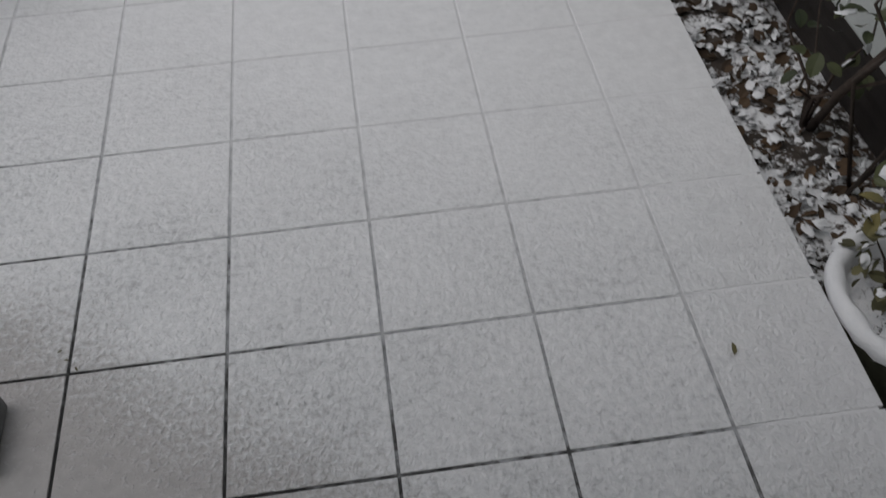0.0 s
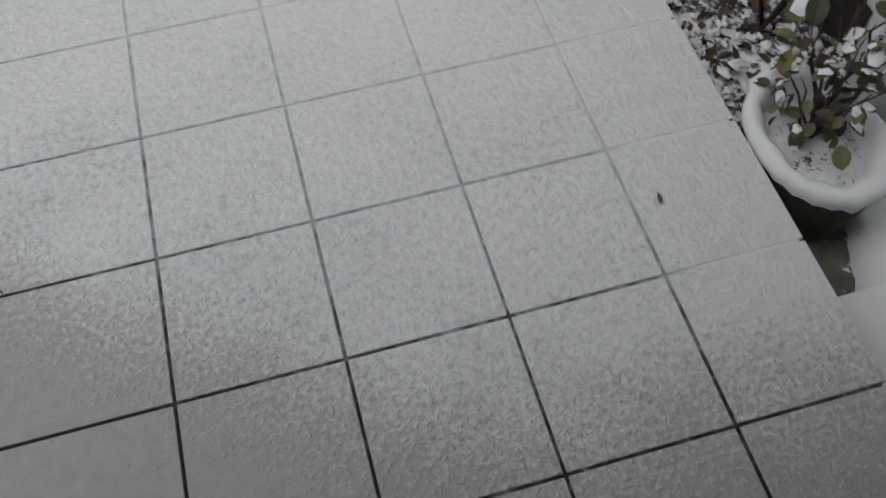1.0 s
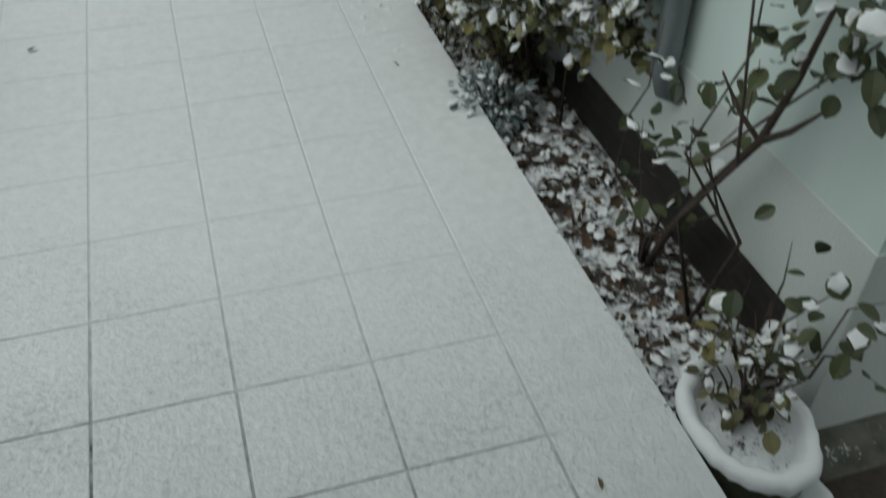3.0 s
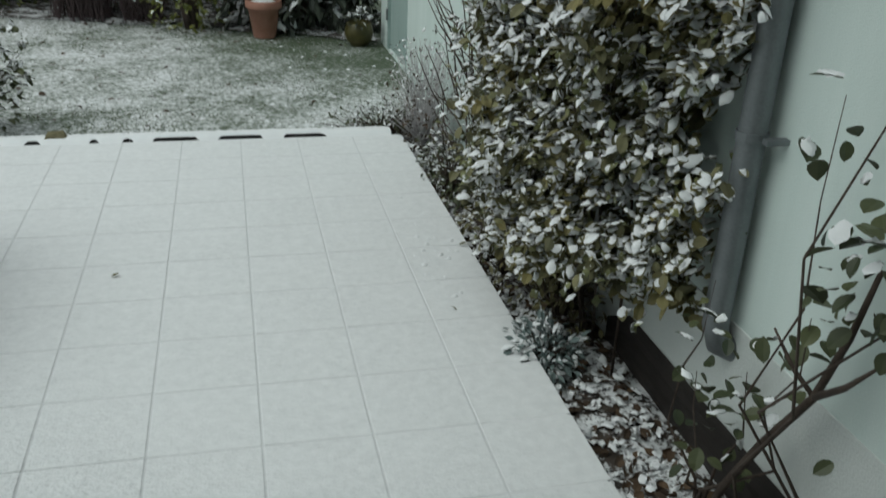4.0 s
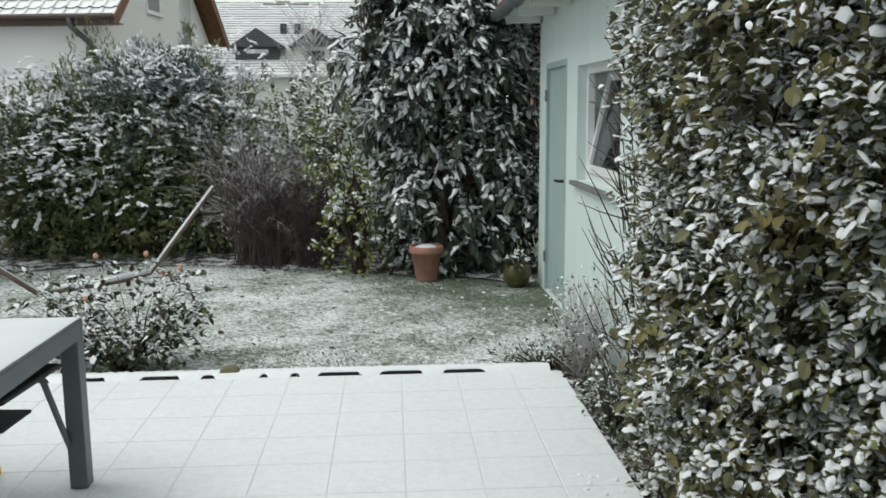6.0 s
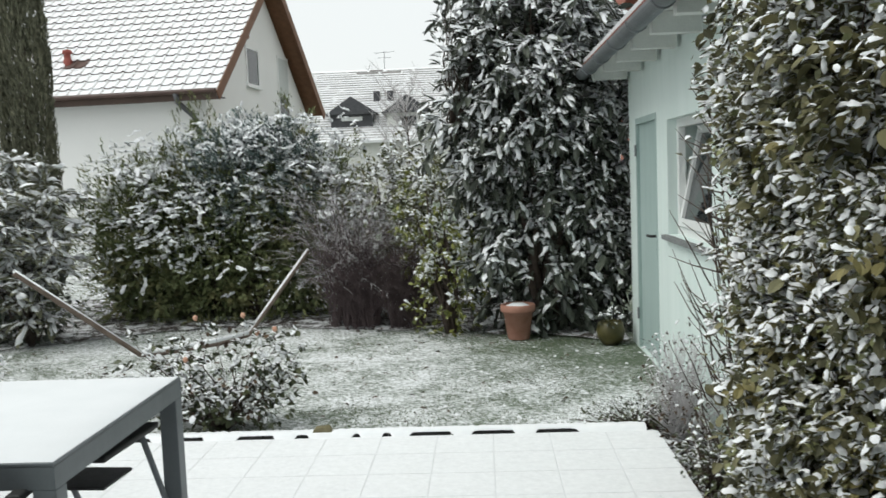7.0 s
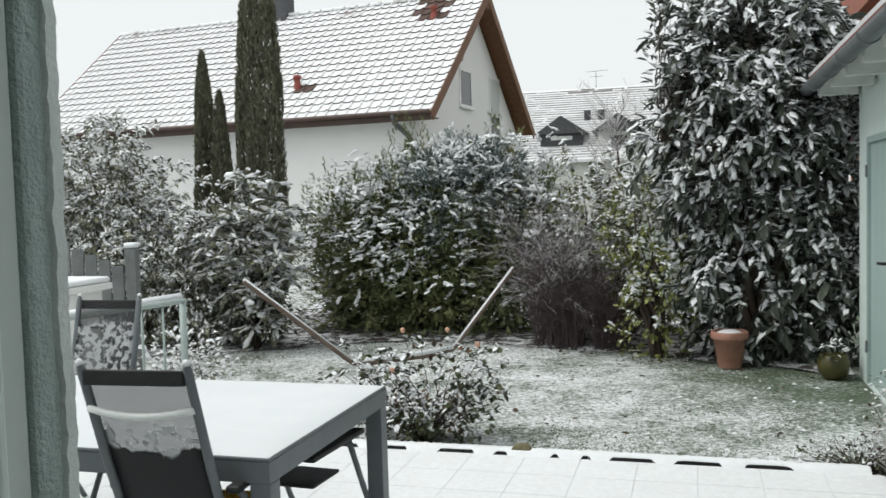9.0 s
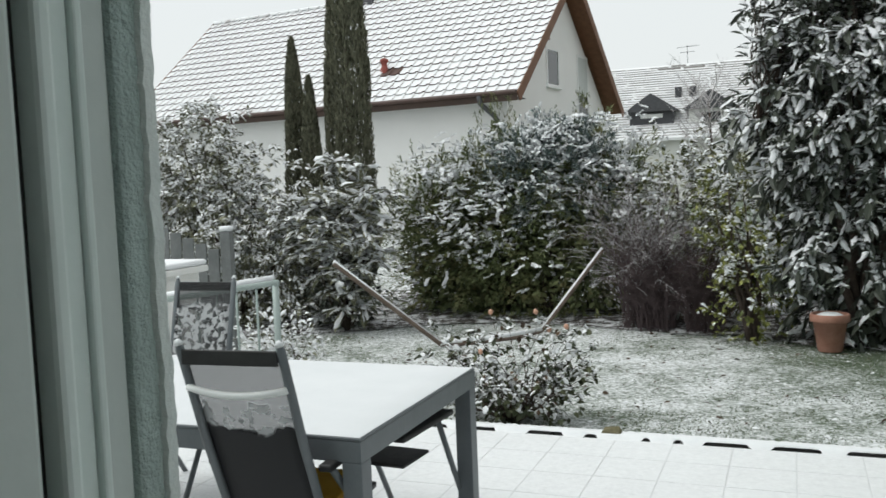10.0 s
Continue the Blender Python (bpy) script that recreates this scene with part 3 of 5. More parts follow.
prof = [(0.065 * math.cos(q), 0.065 * math.sin(q)) for q in [math.pi + math.pi * k / 10 for k in range(11)]]
prof = prof + [(p[0] * 0.93, p[1] * 0.93) for p in prof[::-1]]
ra = [bm.verts.new((0.635 + p, -0.05, 2.46 + q)) for p, q in prof]
rb = [bm.verts.new((0.635 + p, 7.36, 2.46 + q)) for p, q in prof]
for k in range(len(ra)):
    bm.faces.new((ra[k], ra[(k + 1) % len(ra)], rb[(k + 1) % len(ra)], rb[k]))
bm.faces.new(ra[::-1])
bm.faces.new(rb)
part("gutter", bm, ZINC, garage, "half-round zinc gutter")
for k in range(9):
    bm = tube(bmesh.new(), [(0.635 + 0.07 * math.cos(q), 0.4 + 0.8 * k, 2.46 + 0.07 * math.sin(q)) for q in [math.pi + math.pi * j / 8 for j in range(9)]], 0.006, 5)
    part("gutter_bracket", bm, ZINC, garage)
PIPE_Y, PIPE_X = 0.79, 0.965
bm = tube(bmesh.new(), [(0.635, PIPE_Y, 2.40), (0.66, PIPE_Y, 2.33), (0.80, PIPE_Y, 2.22), (0.91, PIPE_Y, 2.12), (PIPE_X, PIPE_Y, 2.02), (PIPE_X, PIPE_Y, 1.1), (PIPE_X, PIPE_Y, 0.42), (PIPE_X + .02, PIPE_Y, 0.36), (WALL_X + .03, PIPE_Y, 0.32)], 0.039, 18)
pipe = part("downpipe", bm, ZINC, garage, "grey zinc downpipe with a wall clip", smooth=True)
part("sleeve", tube(bmesh.new(), [(PIPE_X, PIPE_Y, 0.98), (PIPE_X, PIPE_Y, 1.005)], 0.044, 18), ZINC, pipe)
part("clip", boxes((PIPE_X, WALL_X, PIPE_Y - 0.075, PIPE_Y - 0.05, 0.985, 1.0)), ZINC, pipe)
# studded damp-proof sheet along the foot of the wall
bm = bmesh.new()
rows = []
for k in range(9):
    rows.append([bm.verts.new((WALL_X - (0.011 if j % 2 else 0.008) + 0.002 * noise.noise(Vector((k, j, 0))), 0.13 + 0.184 * k, -0.2 + (0.025 if k < 8 else 0.017) * j + 0.006 * noise.noise(Vector((k * 0.7, 3, 0))))) for j in range(13)])
for a, b in zip(rows, rows[1:]):
    for k in range(12):
        bm.faces.new((a[k], a[k + 1], b[k + 1], b[k]))
part("damp_sheet", bm, mottled("black_brown_sheet", (0.012, 0.01, 0.009), (0.032, 0.026, 0.023), 10, 200, 0.7), garage, "dark ribbed damp-proof sheet at the wall's foot")
part("plinth", boxes((WALL_X - 0.004, WALL_X + 0.274, -0.054, 3.2, -0.4, 0.42), bevel=0.003), PLINTH, garage, "cream rendered plinth")
gd = part("door", boxes((WALL_X + 0.022, WALL_X + 0.07, DY0 + 0.05, DY1 - 0.05, -0.05, DZ - 0.05), bevel=0.004), DOORMINT, garage, "pale mint painted steel door, closed")
part("door_frame", boxes((WALL_X - 0.004, WALL_X + 0.11, DY0, DY0 + 0.05, -0.06, DZ), (WALL_X - 0.004, WALL_X + 0.11, DY1 - 0.05, DY1, -0.06, DZ), (WALL_X - 0.004, WALL_X + 0.11, DY0 + 0.05, DY1 - 0.05, DZ - 0.05, DZ)), DOORMINT, gd)
bm = boxes((WALL_X + 0.006, WALL_X + 0.021, DY0 + 0.07, DY0 + 0.11, 0.82, 1.04), bevel=0.004)
tube(bm, [(WALL_X + 0.01, DY0 + 0.09, 1.0), (WALL_X - 0.035, DY0 + 0.09, 1.0), (WALL_X - 0.045, DY0 + 0.11, 1.0), (WALL_X - 0.045, DY0 + 0.22, 0.995)], 0.012, 8)
part("handle", bm, BLACK, gd, "black door handle")
for hz in (0.25, 1.7):
    part("hinge", tube(bmesh.new(), [(WALL_X - 0.012, DY1 - 0.045, hz - 0.05), (WALL_X - 0.012, DY1 - 0.045, hz + 0.05)], 0.011, 8), ZINC, gd)
gw = part("window", boxes((WALL_X + 0.07, WALL_X + 0.12, WY0, WY0 + 0.06, WZ0, WZ1), (WALL_X + 0.07, WALL_X + 0.12, WY1 - 0.06, WY1, WZ0, WZ1), (WALL_X + 0.07, WALL_X + 0.12, WY0 + 0.06, WY1 - 0.06, WZ0, WZ0 + 0.06), (WALL_X + 0.07, WALL_X + 0.12, WY0 + 0.06, WY1 - 0.06, WZ1 - 0.06, WZ1)), WHITEPAINT, garage, "white window tilted open")
tilt = Matrix.Translation((WALL_X + 0.09, 0, WZ0 + 0.06)) @ pose(0, 0, 0, 0, 12, 0)
bm = bmesh.new()
ys0, ys1, zt = WY0 + 0.05, WY1 - 0.05, WZ1 - WZ0 - 0.10
for it in ((-.03, .03, ys0, ys0 + .06, 0, zt), (-.03, .03, ys1 - .06, ys1, 0, zt), (-.03, .03, ys0 + .06, ys1 - .06, 0, .06), (-.03, .03, ys0 + .06, ys1 - .06, zt - .06, zt)):
    box(bm, *it, m=tilt)
sash = part("sash", bm, WHITEPAINT, gw)
bm = bmesh.new()
box(bm, -.006, .006, ys0 + .06, ys1 - .06, .06, zt - .06, m=tilt)
part("pane", bm, GLASS, sash)
# Added black sheet; its colour stands for the shade inside the garage.
part("darkness_sheet", boxes((WALL_X + 0.6, WALL_X + 0.62, WY0 - 0.5, WY1 + 0.5, 0.5, 2.4)), BLACK, gw, "unlit inside wall of the garage")
part("sill", boxes((WALL_X - 0.05, WALL_X + 0.07, WY0 - 0.03, WY1 + 0.03, WZ0 - 0.035, WZ0 - 0.002), bevel=0.004), GREYWOOD, gw, "grey stone sill")

# ---- edging stones between terrace and lawn ----
edging = empty("lawn_edging", pose(0, 0, 0), "row of dark edging stones capped with snow along the lawn", "edging")
SLOTS = [(-.081, .175), (-.465, -.20), (-.838, -.575), (-1.01, -.945), (-1.19, -1.135), (-1.54, -1.45), (-1.9, -1.655), (-2.3, -2.1), (-2.66, -2.42), (-3.04, -2.8)]
rs = random.Random(11)
xx = 0.56
for k in range(15):
    part("edging_stone", boxes((xx - .375, xx, 4.04 + rs.uniform(-.004, .004), 4.11, -0.3, 0.012), bevel=0.006), EDGING, edging)
    xx -= .384


def bare(x):
    """How far x lies inside a stretch of the edging's face that the snow left bare."""
    return max(min(x - a, b - x) for a, b in SLOTS)


# snow over the edging: it drapes down to the terrace but for the bare slots
bm = bmesh.new()
rows = []
for k in range(721):
    x = 0.58 - 5.8 * k / 720
    q, w = noise.noise(Vector((x * 7, 1, 0))), noise.noise(Vector((x * 31, 4, 0)))
    u = min(1, max(0, (bare(x) + .012 + .012 * w) / .035))
    u = u * u * (3 - 2 * u)
    lip = 4.018 + .014 * u + .004 * q
    rows.append([bm.verts.new(v) for v in ((x, lip - .022 * (1 - u), -.003 + .019 * u + .003 * w * u), (x, lip, .012 + .006 * u), (x, lip + .016, .026 + .004 * q), (x, 4.075, .029 + .006 * q), (x, 4.16, .012 + .006 * w), (x, 4.34, -.085))])
for a, b in zip(rows, rows[1:]):
    for k in range(5):
        bm.faces.new((a[k], b[k], b[k + 1], a[k + 1]))
part("snow_cap", bm, SNOW, edging, "continuous cap of snow on the edging", smooth=True)
stone = raw("rock", *(lambda p: (p[0], p[1]))(scatter((np.array([(-.5, 0, 0), (.5, 0, 0), (.55, .5, 0), (-.5, .6, 0), (-.3, .1, .35), (.35, .15, .25), (.3, .4, .5), (-.3, .45, .42)]), [(0, 1, 5, 4), (1, 2, 6, 5), (2, 3, 7, 6), (3, 0, 4, 7), (4, 5, 6, 7)]), np.array([(-1.38, 4.02, -0.01)]), np.array([(0.1, 1.0, 0)]), np.array([(0, 0, 1.0)]), np.array([0.15]), np.array([0.15]))), mottled("mossy_rock", (0.08, 0.07, 0.04), (0.2, 0.18, 0.1), 20, 120, 0.9), None)
tagged(stone, "small mossy tan rock on the lawn edging", "rock")

# ---- table and chairs ----
table = empty("garden_table", pose(0, 0, 0), "grey metal garden table with a snow-covered top", "table")
TX0, TX1, TY0, TY1, TZ = -3.55, -1.69, 1.397, 2.542, 0.735
part("top", boxes((TX0, TX1, TY0, TY1, TZ - 0.012, TZ), bevel=0.003), ALU, table)
part("rim", boxes((TX0, TX1, TY0, TY0 + 0.04, TZ - 0.085, TZ - 0.013), (TX0, TX1, TY1 - 0.04, TY1, TZ - 0.085, TZ - 0.013), (TX0, TX0 + 0.04, TY0 + 0.04, TY1 - 0.04, TZ - 0.085, TZ - 0.013), (TX1 - 0.04, TX1, TY0 + 0.04, TY1 - 0.04, TZ - 0.085, TZ - 0.013)), ALU, table)
for lx in (TX0, TX1 - 0.075):
    for ly in (TY0, TY1 - 0.075):
        part("leg", boxes((lx, lx + 0.075, ly, ly + 0.075, 0.002, TZ - 0.086), bevel=0.004), ALU, table)
bm = bmesh.new()
rows = []
for j in range(21):
    row = []
    for i in range(33):
        u, w = i / 32, j / 20
        edge = min(u * 32, (1 - u) * 32, w * 20, (1 - w) * 20)
        row.append(bm.verts.new((TX0 + 0.006 + (TX1 - TX0 - 0.012) * u, TY0 + 0.006 + (TY1 - TY0 - 0.012) * w, TZ + (0.001 if edge == 0 else 0.014 + 0.002 * noise.noise(Vector((i * .5, j * .5, 0)))))))
    rows.append(row)
for a, b in zip(rows, rows[1:]):
    for i in range(32):
        bm.faces.new((a[i], a[i + 1], b[i + 1], b[i]))
part("snow_sheet", bm, mottled("thin_snow", (0.60, 0.62, 0.635), (0.67, 0.685, 0.70), 5, 160, 0.75, bump=0.002), table, "smooth sheet of snow", smooth=True)


def snowy_sling(bare_to, snow_to, size, share):
    """See-through mesh cloth: closed and black below bare_to, streaked with snow from there up to snow_to."""
    m = mat("snow_streaked_sling", 0.8)
    n = Net(m)
    p = n.node("ShaderNodeTexCoord").outputs["Object"]
    x, y, z = n.split(p)
    zz = n.maths("ADD", z, n.maths("MULTIPLY", n.maths("SUBTRACT", n.noise(9, 4, p), 0.5), 0.14))
    free = n.step(zz, bare_to - .008, bare_to + .008)
    band = n.maths("MULTIPLY", free, n.maths("SUBTRACT", 1.0, n.step(zz, snow_to - .03, snow_to + .02)))
    snow = n.maths("MULTIPLY", n.step(n.noise(size, 3, p), share, share + .05), band)
    weave = n.noise(700, 1, p)
    n.colour(n.mix(snow, n.mix(weave, (0.012, 0.012, 0.014), (0.045, 0.045, 0.048)), (0.5, 0.51, 0.52)))
    n.put(n.b.inputs["Alpha"], n.maths("MAXIMUM", n.maths("SUBTRACT", 1.0, n.maths("MULTIPLY", free, 0.52)), n.maths("MULTIPLY", snow, 0.9)))
    n.bump(weave, 0.5, 0.001)
    return m


SLING_A, SLING_B = snowy_sling(0.80, 0.90, 16, 0.5), snowy_sling(0.3, 0.97, 30, 0.46)


def chair(m, sling, label, recline=0.24, width=0.42, cushion=False):
    """Folding recliner: two side rails, sling back, seat, arms and crossed legs. Its back leans towards -y."""
    ob = empty("garden_chair", m, label, "chair", group="chairs round the garden table")
    w = width / 2
    top, low = Vector((0, -0.20 - recline, 1.08)), Vector((0, -0.14, 0.42))
    d = (top - low).normalized()
    for s in (-1, 1):
        bm = tube(bmesh.new(), [low + Vector((s * w, 0, 0)) - d * 0.12, low.lerp(top, .5) + Vector((s * w, -0.012, 0)), top + Vector((s * w, 0, 0)), top + Vector((s * w, 0.002, 0)) + d * 0.02], [0.016, 0.016, 0.015, 0.008], 9)
        part("back_rail", bm, ALU, ob, smooth=True)
        bm = tube(bmesh.new(), [top + Vector((s * w, 0, 0)) + d * 0.018, top + Vector((s * w, 0, 0)) + d * 0.034], [0.016, 0.006], 8)
        part("snow_knob", bm, SNOW, ob, smooth=True)
        part("armrest", boxes((s * (w + 0.03) - 0.025, s * (w + 0.03) + 0.025, -0.2, 0.26, 0.63, 0.655), bevel=0.008), BLACK, ob)
        part("leg", tube(bmesh.new(), [(s * (w + 0.015), -0.30, 0.0), (s * (w + 0.015), -0.05, 0.36), (s * (w + 0.015), 0.22, 0.64)], 0.014, 8), ALU, ob, smooth=True)
        part("leg", tube(bmesh.new(), [(s * (w + 0.04), 0.34, 0.0), (s * (w + 0.04), 0.1, 0.36), (s * (w + 0.04), -0.16, 0.63)], 0.014, 8), ALU, ob, smooth=True)
        part("foot", boxes((s * (w + 0.04) - 0.018, s * (w + 0.04) + 0.018, 0.30, 0.40, 0.0, 0.03), bevel=0.008), BLACK, ob)
    bm = bmesh.new()
    rr = []
    for j in range(13):
        q = low.lerp(top, j / 12) + d * -0.01
        rr.append([bm.verts.new(q + Vector((w * (i / 4 - 1) * 0.94, -0.03 * (1 - (i / 4 - 1) ** 2) * math.sin(math.pi * j / 12), 0))) for i in range(9)])
    for a, b in zip(rr, rr[1:]):
        for i in range(8):
            bm.faces.new((a[i], a[i + 1], b[i + 1], b[i]))
    ext = bmesh.ops.extrude_face_region(bm, geom=bm.faces[:])
    bmesh.ops.translate(bm, verts=[g for g in ext["geom"] if isinstance(g, bmesh.types.BMVert)], vec=(0, 0.004, 0))
    part("back_sling", bm, sling, ob, "black mesh fabric streaked with snow", smooth=True)
    part("header", boxes((-w * .94, w * .94, top.y - .012, top.y + .004, top.z - .05, top.z - .002), bevel=.003), BLACK, ob, "black header hem")
    for h, sag in ((0.80, 0.02),):
        q = low.lerp(top, h)
        bm = tube(bmesh.new(), [q + Vector((w * (i / 5 - 1), -0.02 - sag * (1 - (i / 5 - 1) ** 2), -sag * (1 - (i / 5 - 1) ** 2))) for i in range(11)], 0.012, 8)
        part("crossbar", bm, WHITEPAINT, ob, "crossbar capped with snow", smooth=True)
    part("seat", boxes((-w, w, -0.14, 0.32, 0.40, 0.425), bevel=0.008), SLING, ob)
    if cushion:
        part("cushion", boxes((-w + .02, w - .02, -0.10, 0.30, 0.43, 0.475), bevel=0.018), YELLOW, ob, "yellow seat cushion")
    return ob


chair(pose(-2.02, 1.52, 0, 0, 0, 4), SLING_A, "black mesh folding chair with melting snow on its back", 0.20, 0.36, True)
chair(pose(-3.36, 2.55, 0, 0, 0, 183), SLING_B, "black mesh folding chair, snow stuck in ridges on its back", 0.12, 0.36)
stool = empty("folded_chair", pose(-1.98, 2.18, 0, 0, 0, 176), "folding chair folded low under the garden table", "chair", group="chairs round the garden table")
for sx in (-1, 1):
    part("leg", tube(bmesh.new(), [(sx * .2, -.42, 0.0), (sx * .2, -.24, .32), (sx * .2, -.10, .58)], .013, 8), ALU, stool, smooth=True)
    part("armrest", boxes((sx * .23 - .028, sx * .23 + .028, -.16, .30, .575, .6), bevel=.009), BLACK, stool)
    part("foot", boxes((sx * .2 - .017, sx * .2 + .017, -.47, -.39, 0, .04), bevel=.008), YELLOW, stool, "tan rubber foot")
part("seat", boxes((-.14, .14, -.14, .1, .40, .415), bevel=.006), SLING, stool)

# ---- railing, post and fence past the terrace's far corner ----
rail = empty("railing", pose(-3.47, 3.5, 0), "mint green metal stair railing with snow on its handrail", "railing")
RAILM = mottled("pale_green_paint", (0.30, 0.36, 0.34), (0.4, 0.46, 0.44), 10, 120, 0.5, 0.2, bump=0.0005)
part("handrail", tube(bmesh.new(), [(-0.9, 0, 0.86), (0.12, 0, 1.0), (0.16, 0, 0.99)], 0.024, 10), RAILM, rail, smooth=True)
part("snow_strip", tube(bmesh.new(), [(-0.9, 0, 0.885), (0.13, 0, 1.026)], [0.02, 0.022], 8), SNOW, rail, smooth=True)
part("post", tube(bmesh.new(), [(0.14, 0, -0.1), (0.14, 0, 0.99)], 0.022, 10), RAILM, rail, smooth=True)
for k in range(6):
    part("baluster", tube(bmesh.new(), [(-0.75 + 0.15 * k, 0, 0.0), (-0.75 + 0.15 * k, 0, 0.88 + 0.02 * k)], 0.008, 7), RAILM, rail, smooth=True)
part("bottom_rail", tube(bmesh.new(), [(-0.9, 0, 0.06), (0.14, 0, 0.1)], 0.012, 8), RAILM, rail, smooth=True)

pillar = empty("gate_pillar", pose(-4.7, 4.1, 0), "white rendered pillar with a snow-capped coping", "pillar")
part("shaft", boxes((-0.2, 0.2, -0.2, 0.2, -0.3, 0.98), bevel=0.01), CREAM, pillar)
part("coping", boxes((-0.25, 0.25, -0.25, 0.25, 0.981, 1.03), bevel=0.01), CREAM, pillar)
part("snow_cap", boxes((-0.245, 0.245, -0.245, 0.245, 1.031, 1.075), bevel=0.02), SNOW, pillar, smooth=True)

fence = empty("fence", pose(-6.2, 5.6, 0, 0, 0, 12), "weathered grey wooden fence panels with snow on top", "fence")
for k in range(14):
    h = 1.75 - 0.055 * k
    part("board", boxes((-0.9 + 0.125 * k, -0.79 + 0.125 * k, 0, 0.022, -0.2, h), bevel=0.003), GREYWOOD, fence)
part("post", boxes((0.87, 0.97, -0.04, 0.06, -0.2, 1.2), bevel=0.005), GREYWOOD, fence)
part("snow_cap", boxes((0.862, 0.978, -0.048, 0.068, 1.201, 1.25), bevel=0.02), SNOW, fence, smooth=True)

# ---- wooden hammock stand on the lawn ----
stand = empty("hammock_stand", pose(0, 0, 0), "curved wooden hammock stand without its hammock, dusted with snow", "hammock stand")
P1T, P1B, P2B, P2T = Vector((-4.40, 6.21, 0.85)), Vector((-3.63, 6.94, -0.04)), Vector((-2.81, 7.72, -0.02)), Vector((-2.25, 8.25, 0.785))
part("beam", tube(bmesh.new(), [P1T, P1T.lerp(P1B, .5), P1B], [0.022, 0.024, 0.024], 8), POLEWOOD, stand)
part("beam", tube(bmesh.new(), [P2T, P2T.lerp(P2B, .5), P2B], [0.022, 0.024, 0.024], 8), POLEWOOD, stand)
part("base_beam", tube(bmesh.new(), [P1B, P1B.lerp(P2B, .3) + Vector((.0, 0, -.03)), P1B.lerp(P2B, .7) + Vector((0, 0, -.03)), P2B], 0.024, 8), POLEWOOD, stand)
part("snow_strip", tube(bmesh.new(), [P1T + Vector((0, 0, .020)), P1B + Vector((0, 0, .020))], 0.016, 8), SNOW, stand, smooth=True)
part("snow_strip", tube(bmesh.new(), [P2T + Vector((0, 0, .020)), P2B + Vector((0, 0, .020))], 0.016, 8), SNOW, stand, smooth=True)
part("snow_strip", tube(bmesh.new(), [P1B + Vector((0, 0, .02)), P1B.lerp(P2B, .5) + Vector((.0, 0, .0)), P2B + Vector((0, 0, .02))], 0.026, 8), SNOW, stand, smooth=True)

# ---- pots ----
pot = empty("terracotta_pot", pose(-0.04, 7.42, LAWN_Z), "terracotta flower pot with snow in it, beside the laurel", "flower pot")
part("body", lathe(bmesh.new(), [(0.0, 0.0), (0.10, 0.0), (0.105, 0.01), (0.145, 0.27), (0.165, 0.272), (0.17, 0.285), (0.17, 0.335), (0.16, 0.345), (0.145, 0.34), (0.14, 0.30), (0.0, 0.30)], 24), TERRA, pot, smooth=True)
part("snow_heap", lathe(bmesh.new(), [(0.139, 0.302), (0.12, 0.325), (0.07, 0.35), (0.0, 0.355)], 16), SNOW, pot, smooth=True)
ball = empty("ceramic_planter", pose(0.80, 7.0, LAWN_Z), "round yellow-green glazed planter with a snowy plant", "planter")
part("body", lathe(bmesh.new(), [(0.0, 0.0), (0.07, 0.0), (0.12, 0.06), (0.135, 0.13), (0.115, 0.2), (0.10, 0.22), (0.09, 0.2), (0.0, 0.19)], 20), mottled("olive_glaze", (0.04, 0.038, 0.014), (0.11, 0.095, 0.03), 12, 90, 0.35), ball, smooth=True)
p, o = cloud_points(60, (0, 0, 0.24), (0.12, 0.12, 0.09), 8)
foliage(ball, p, o, 0.07, 0.035, LAUREL, 0.5, seed=2)

planter = empty("oval_planter", pose(0.795, -0.095, -0.20), "dark mossy oval planter with a thick rim of snow", "planter")
bm = lathe(bmesh.new(), [(0.0, 0.0), (0.78, 0.0), (0.86, 0.05), (1.0, 0.19), (1.0, 0.205), (0.86, 0.205), (0.83, 0.16), (0.0, 0.155)], 36, 0.143, 0.2)
part("body", bm, MOSSPOT, planter, smooth=True)
bm = bmesh.new()
N = 48
rings = []
for k in range(N):
    a = 2 * math.pi * k / N
    row = []
    for r, z in ((1.02, .19), (1.03, .211), (.985, .227), (.88, .232), (.77, .22), (.72, .165)):
        q = 1 + 0.06 * noise.noise(Vector((math.cos(a) * 6, math.sin(a) * 3, r * 3))) + 0.05 * noise.noise(Vector((math.cos(a) * 13, math.sin(a) * 13, r * 5)))
        row.append(bm.verts.new((0.143 * r * q * math.cos(a), 0.2 * r * q * math.sin(a), z + 0.006 * noise.noise(Vector((math.cos(a) * 9, math.sin(a) * 9, r * 9))))))
    rings.append(row)
for k in range(N):
    for j in range(5):
        bm.faces.new((rings[k][j], rings[(k + 1) % N][j], rings[(k + 1) % N][j + 1], rings[k][j + 1]))
part("snow_rim", bm, SNOW, planter, "thick rounded rim of snow", smooth=True)
part("snow_fill", lathe(bmesh.new(), [(0.80, 0.165), (0.5, 0.175), (0.0, 0.172)], 24, 0.143, 0.2), snowy_ground("snowy_potting_soil", (0.02, 0.017, 0.014), (0.07, 0.055, 0.045), 0.40, 0.45, 30, 22), planter, smooth=True)

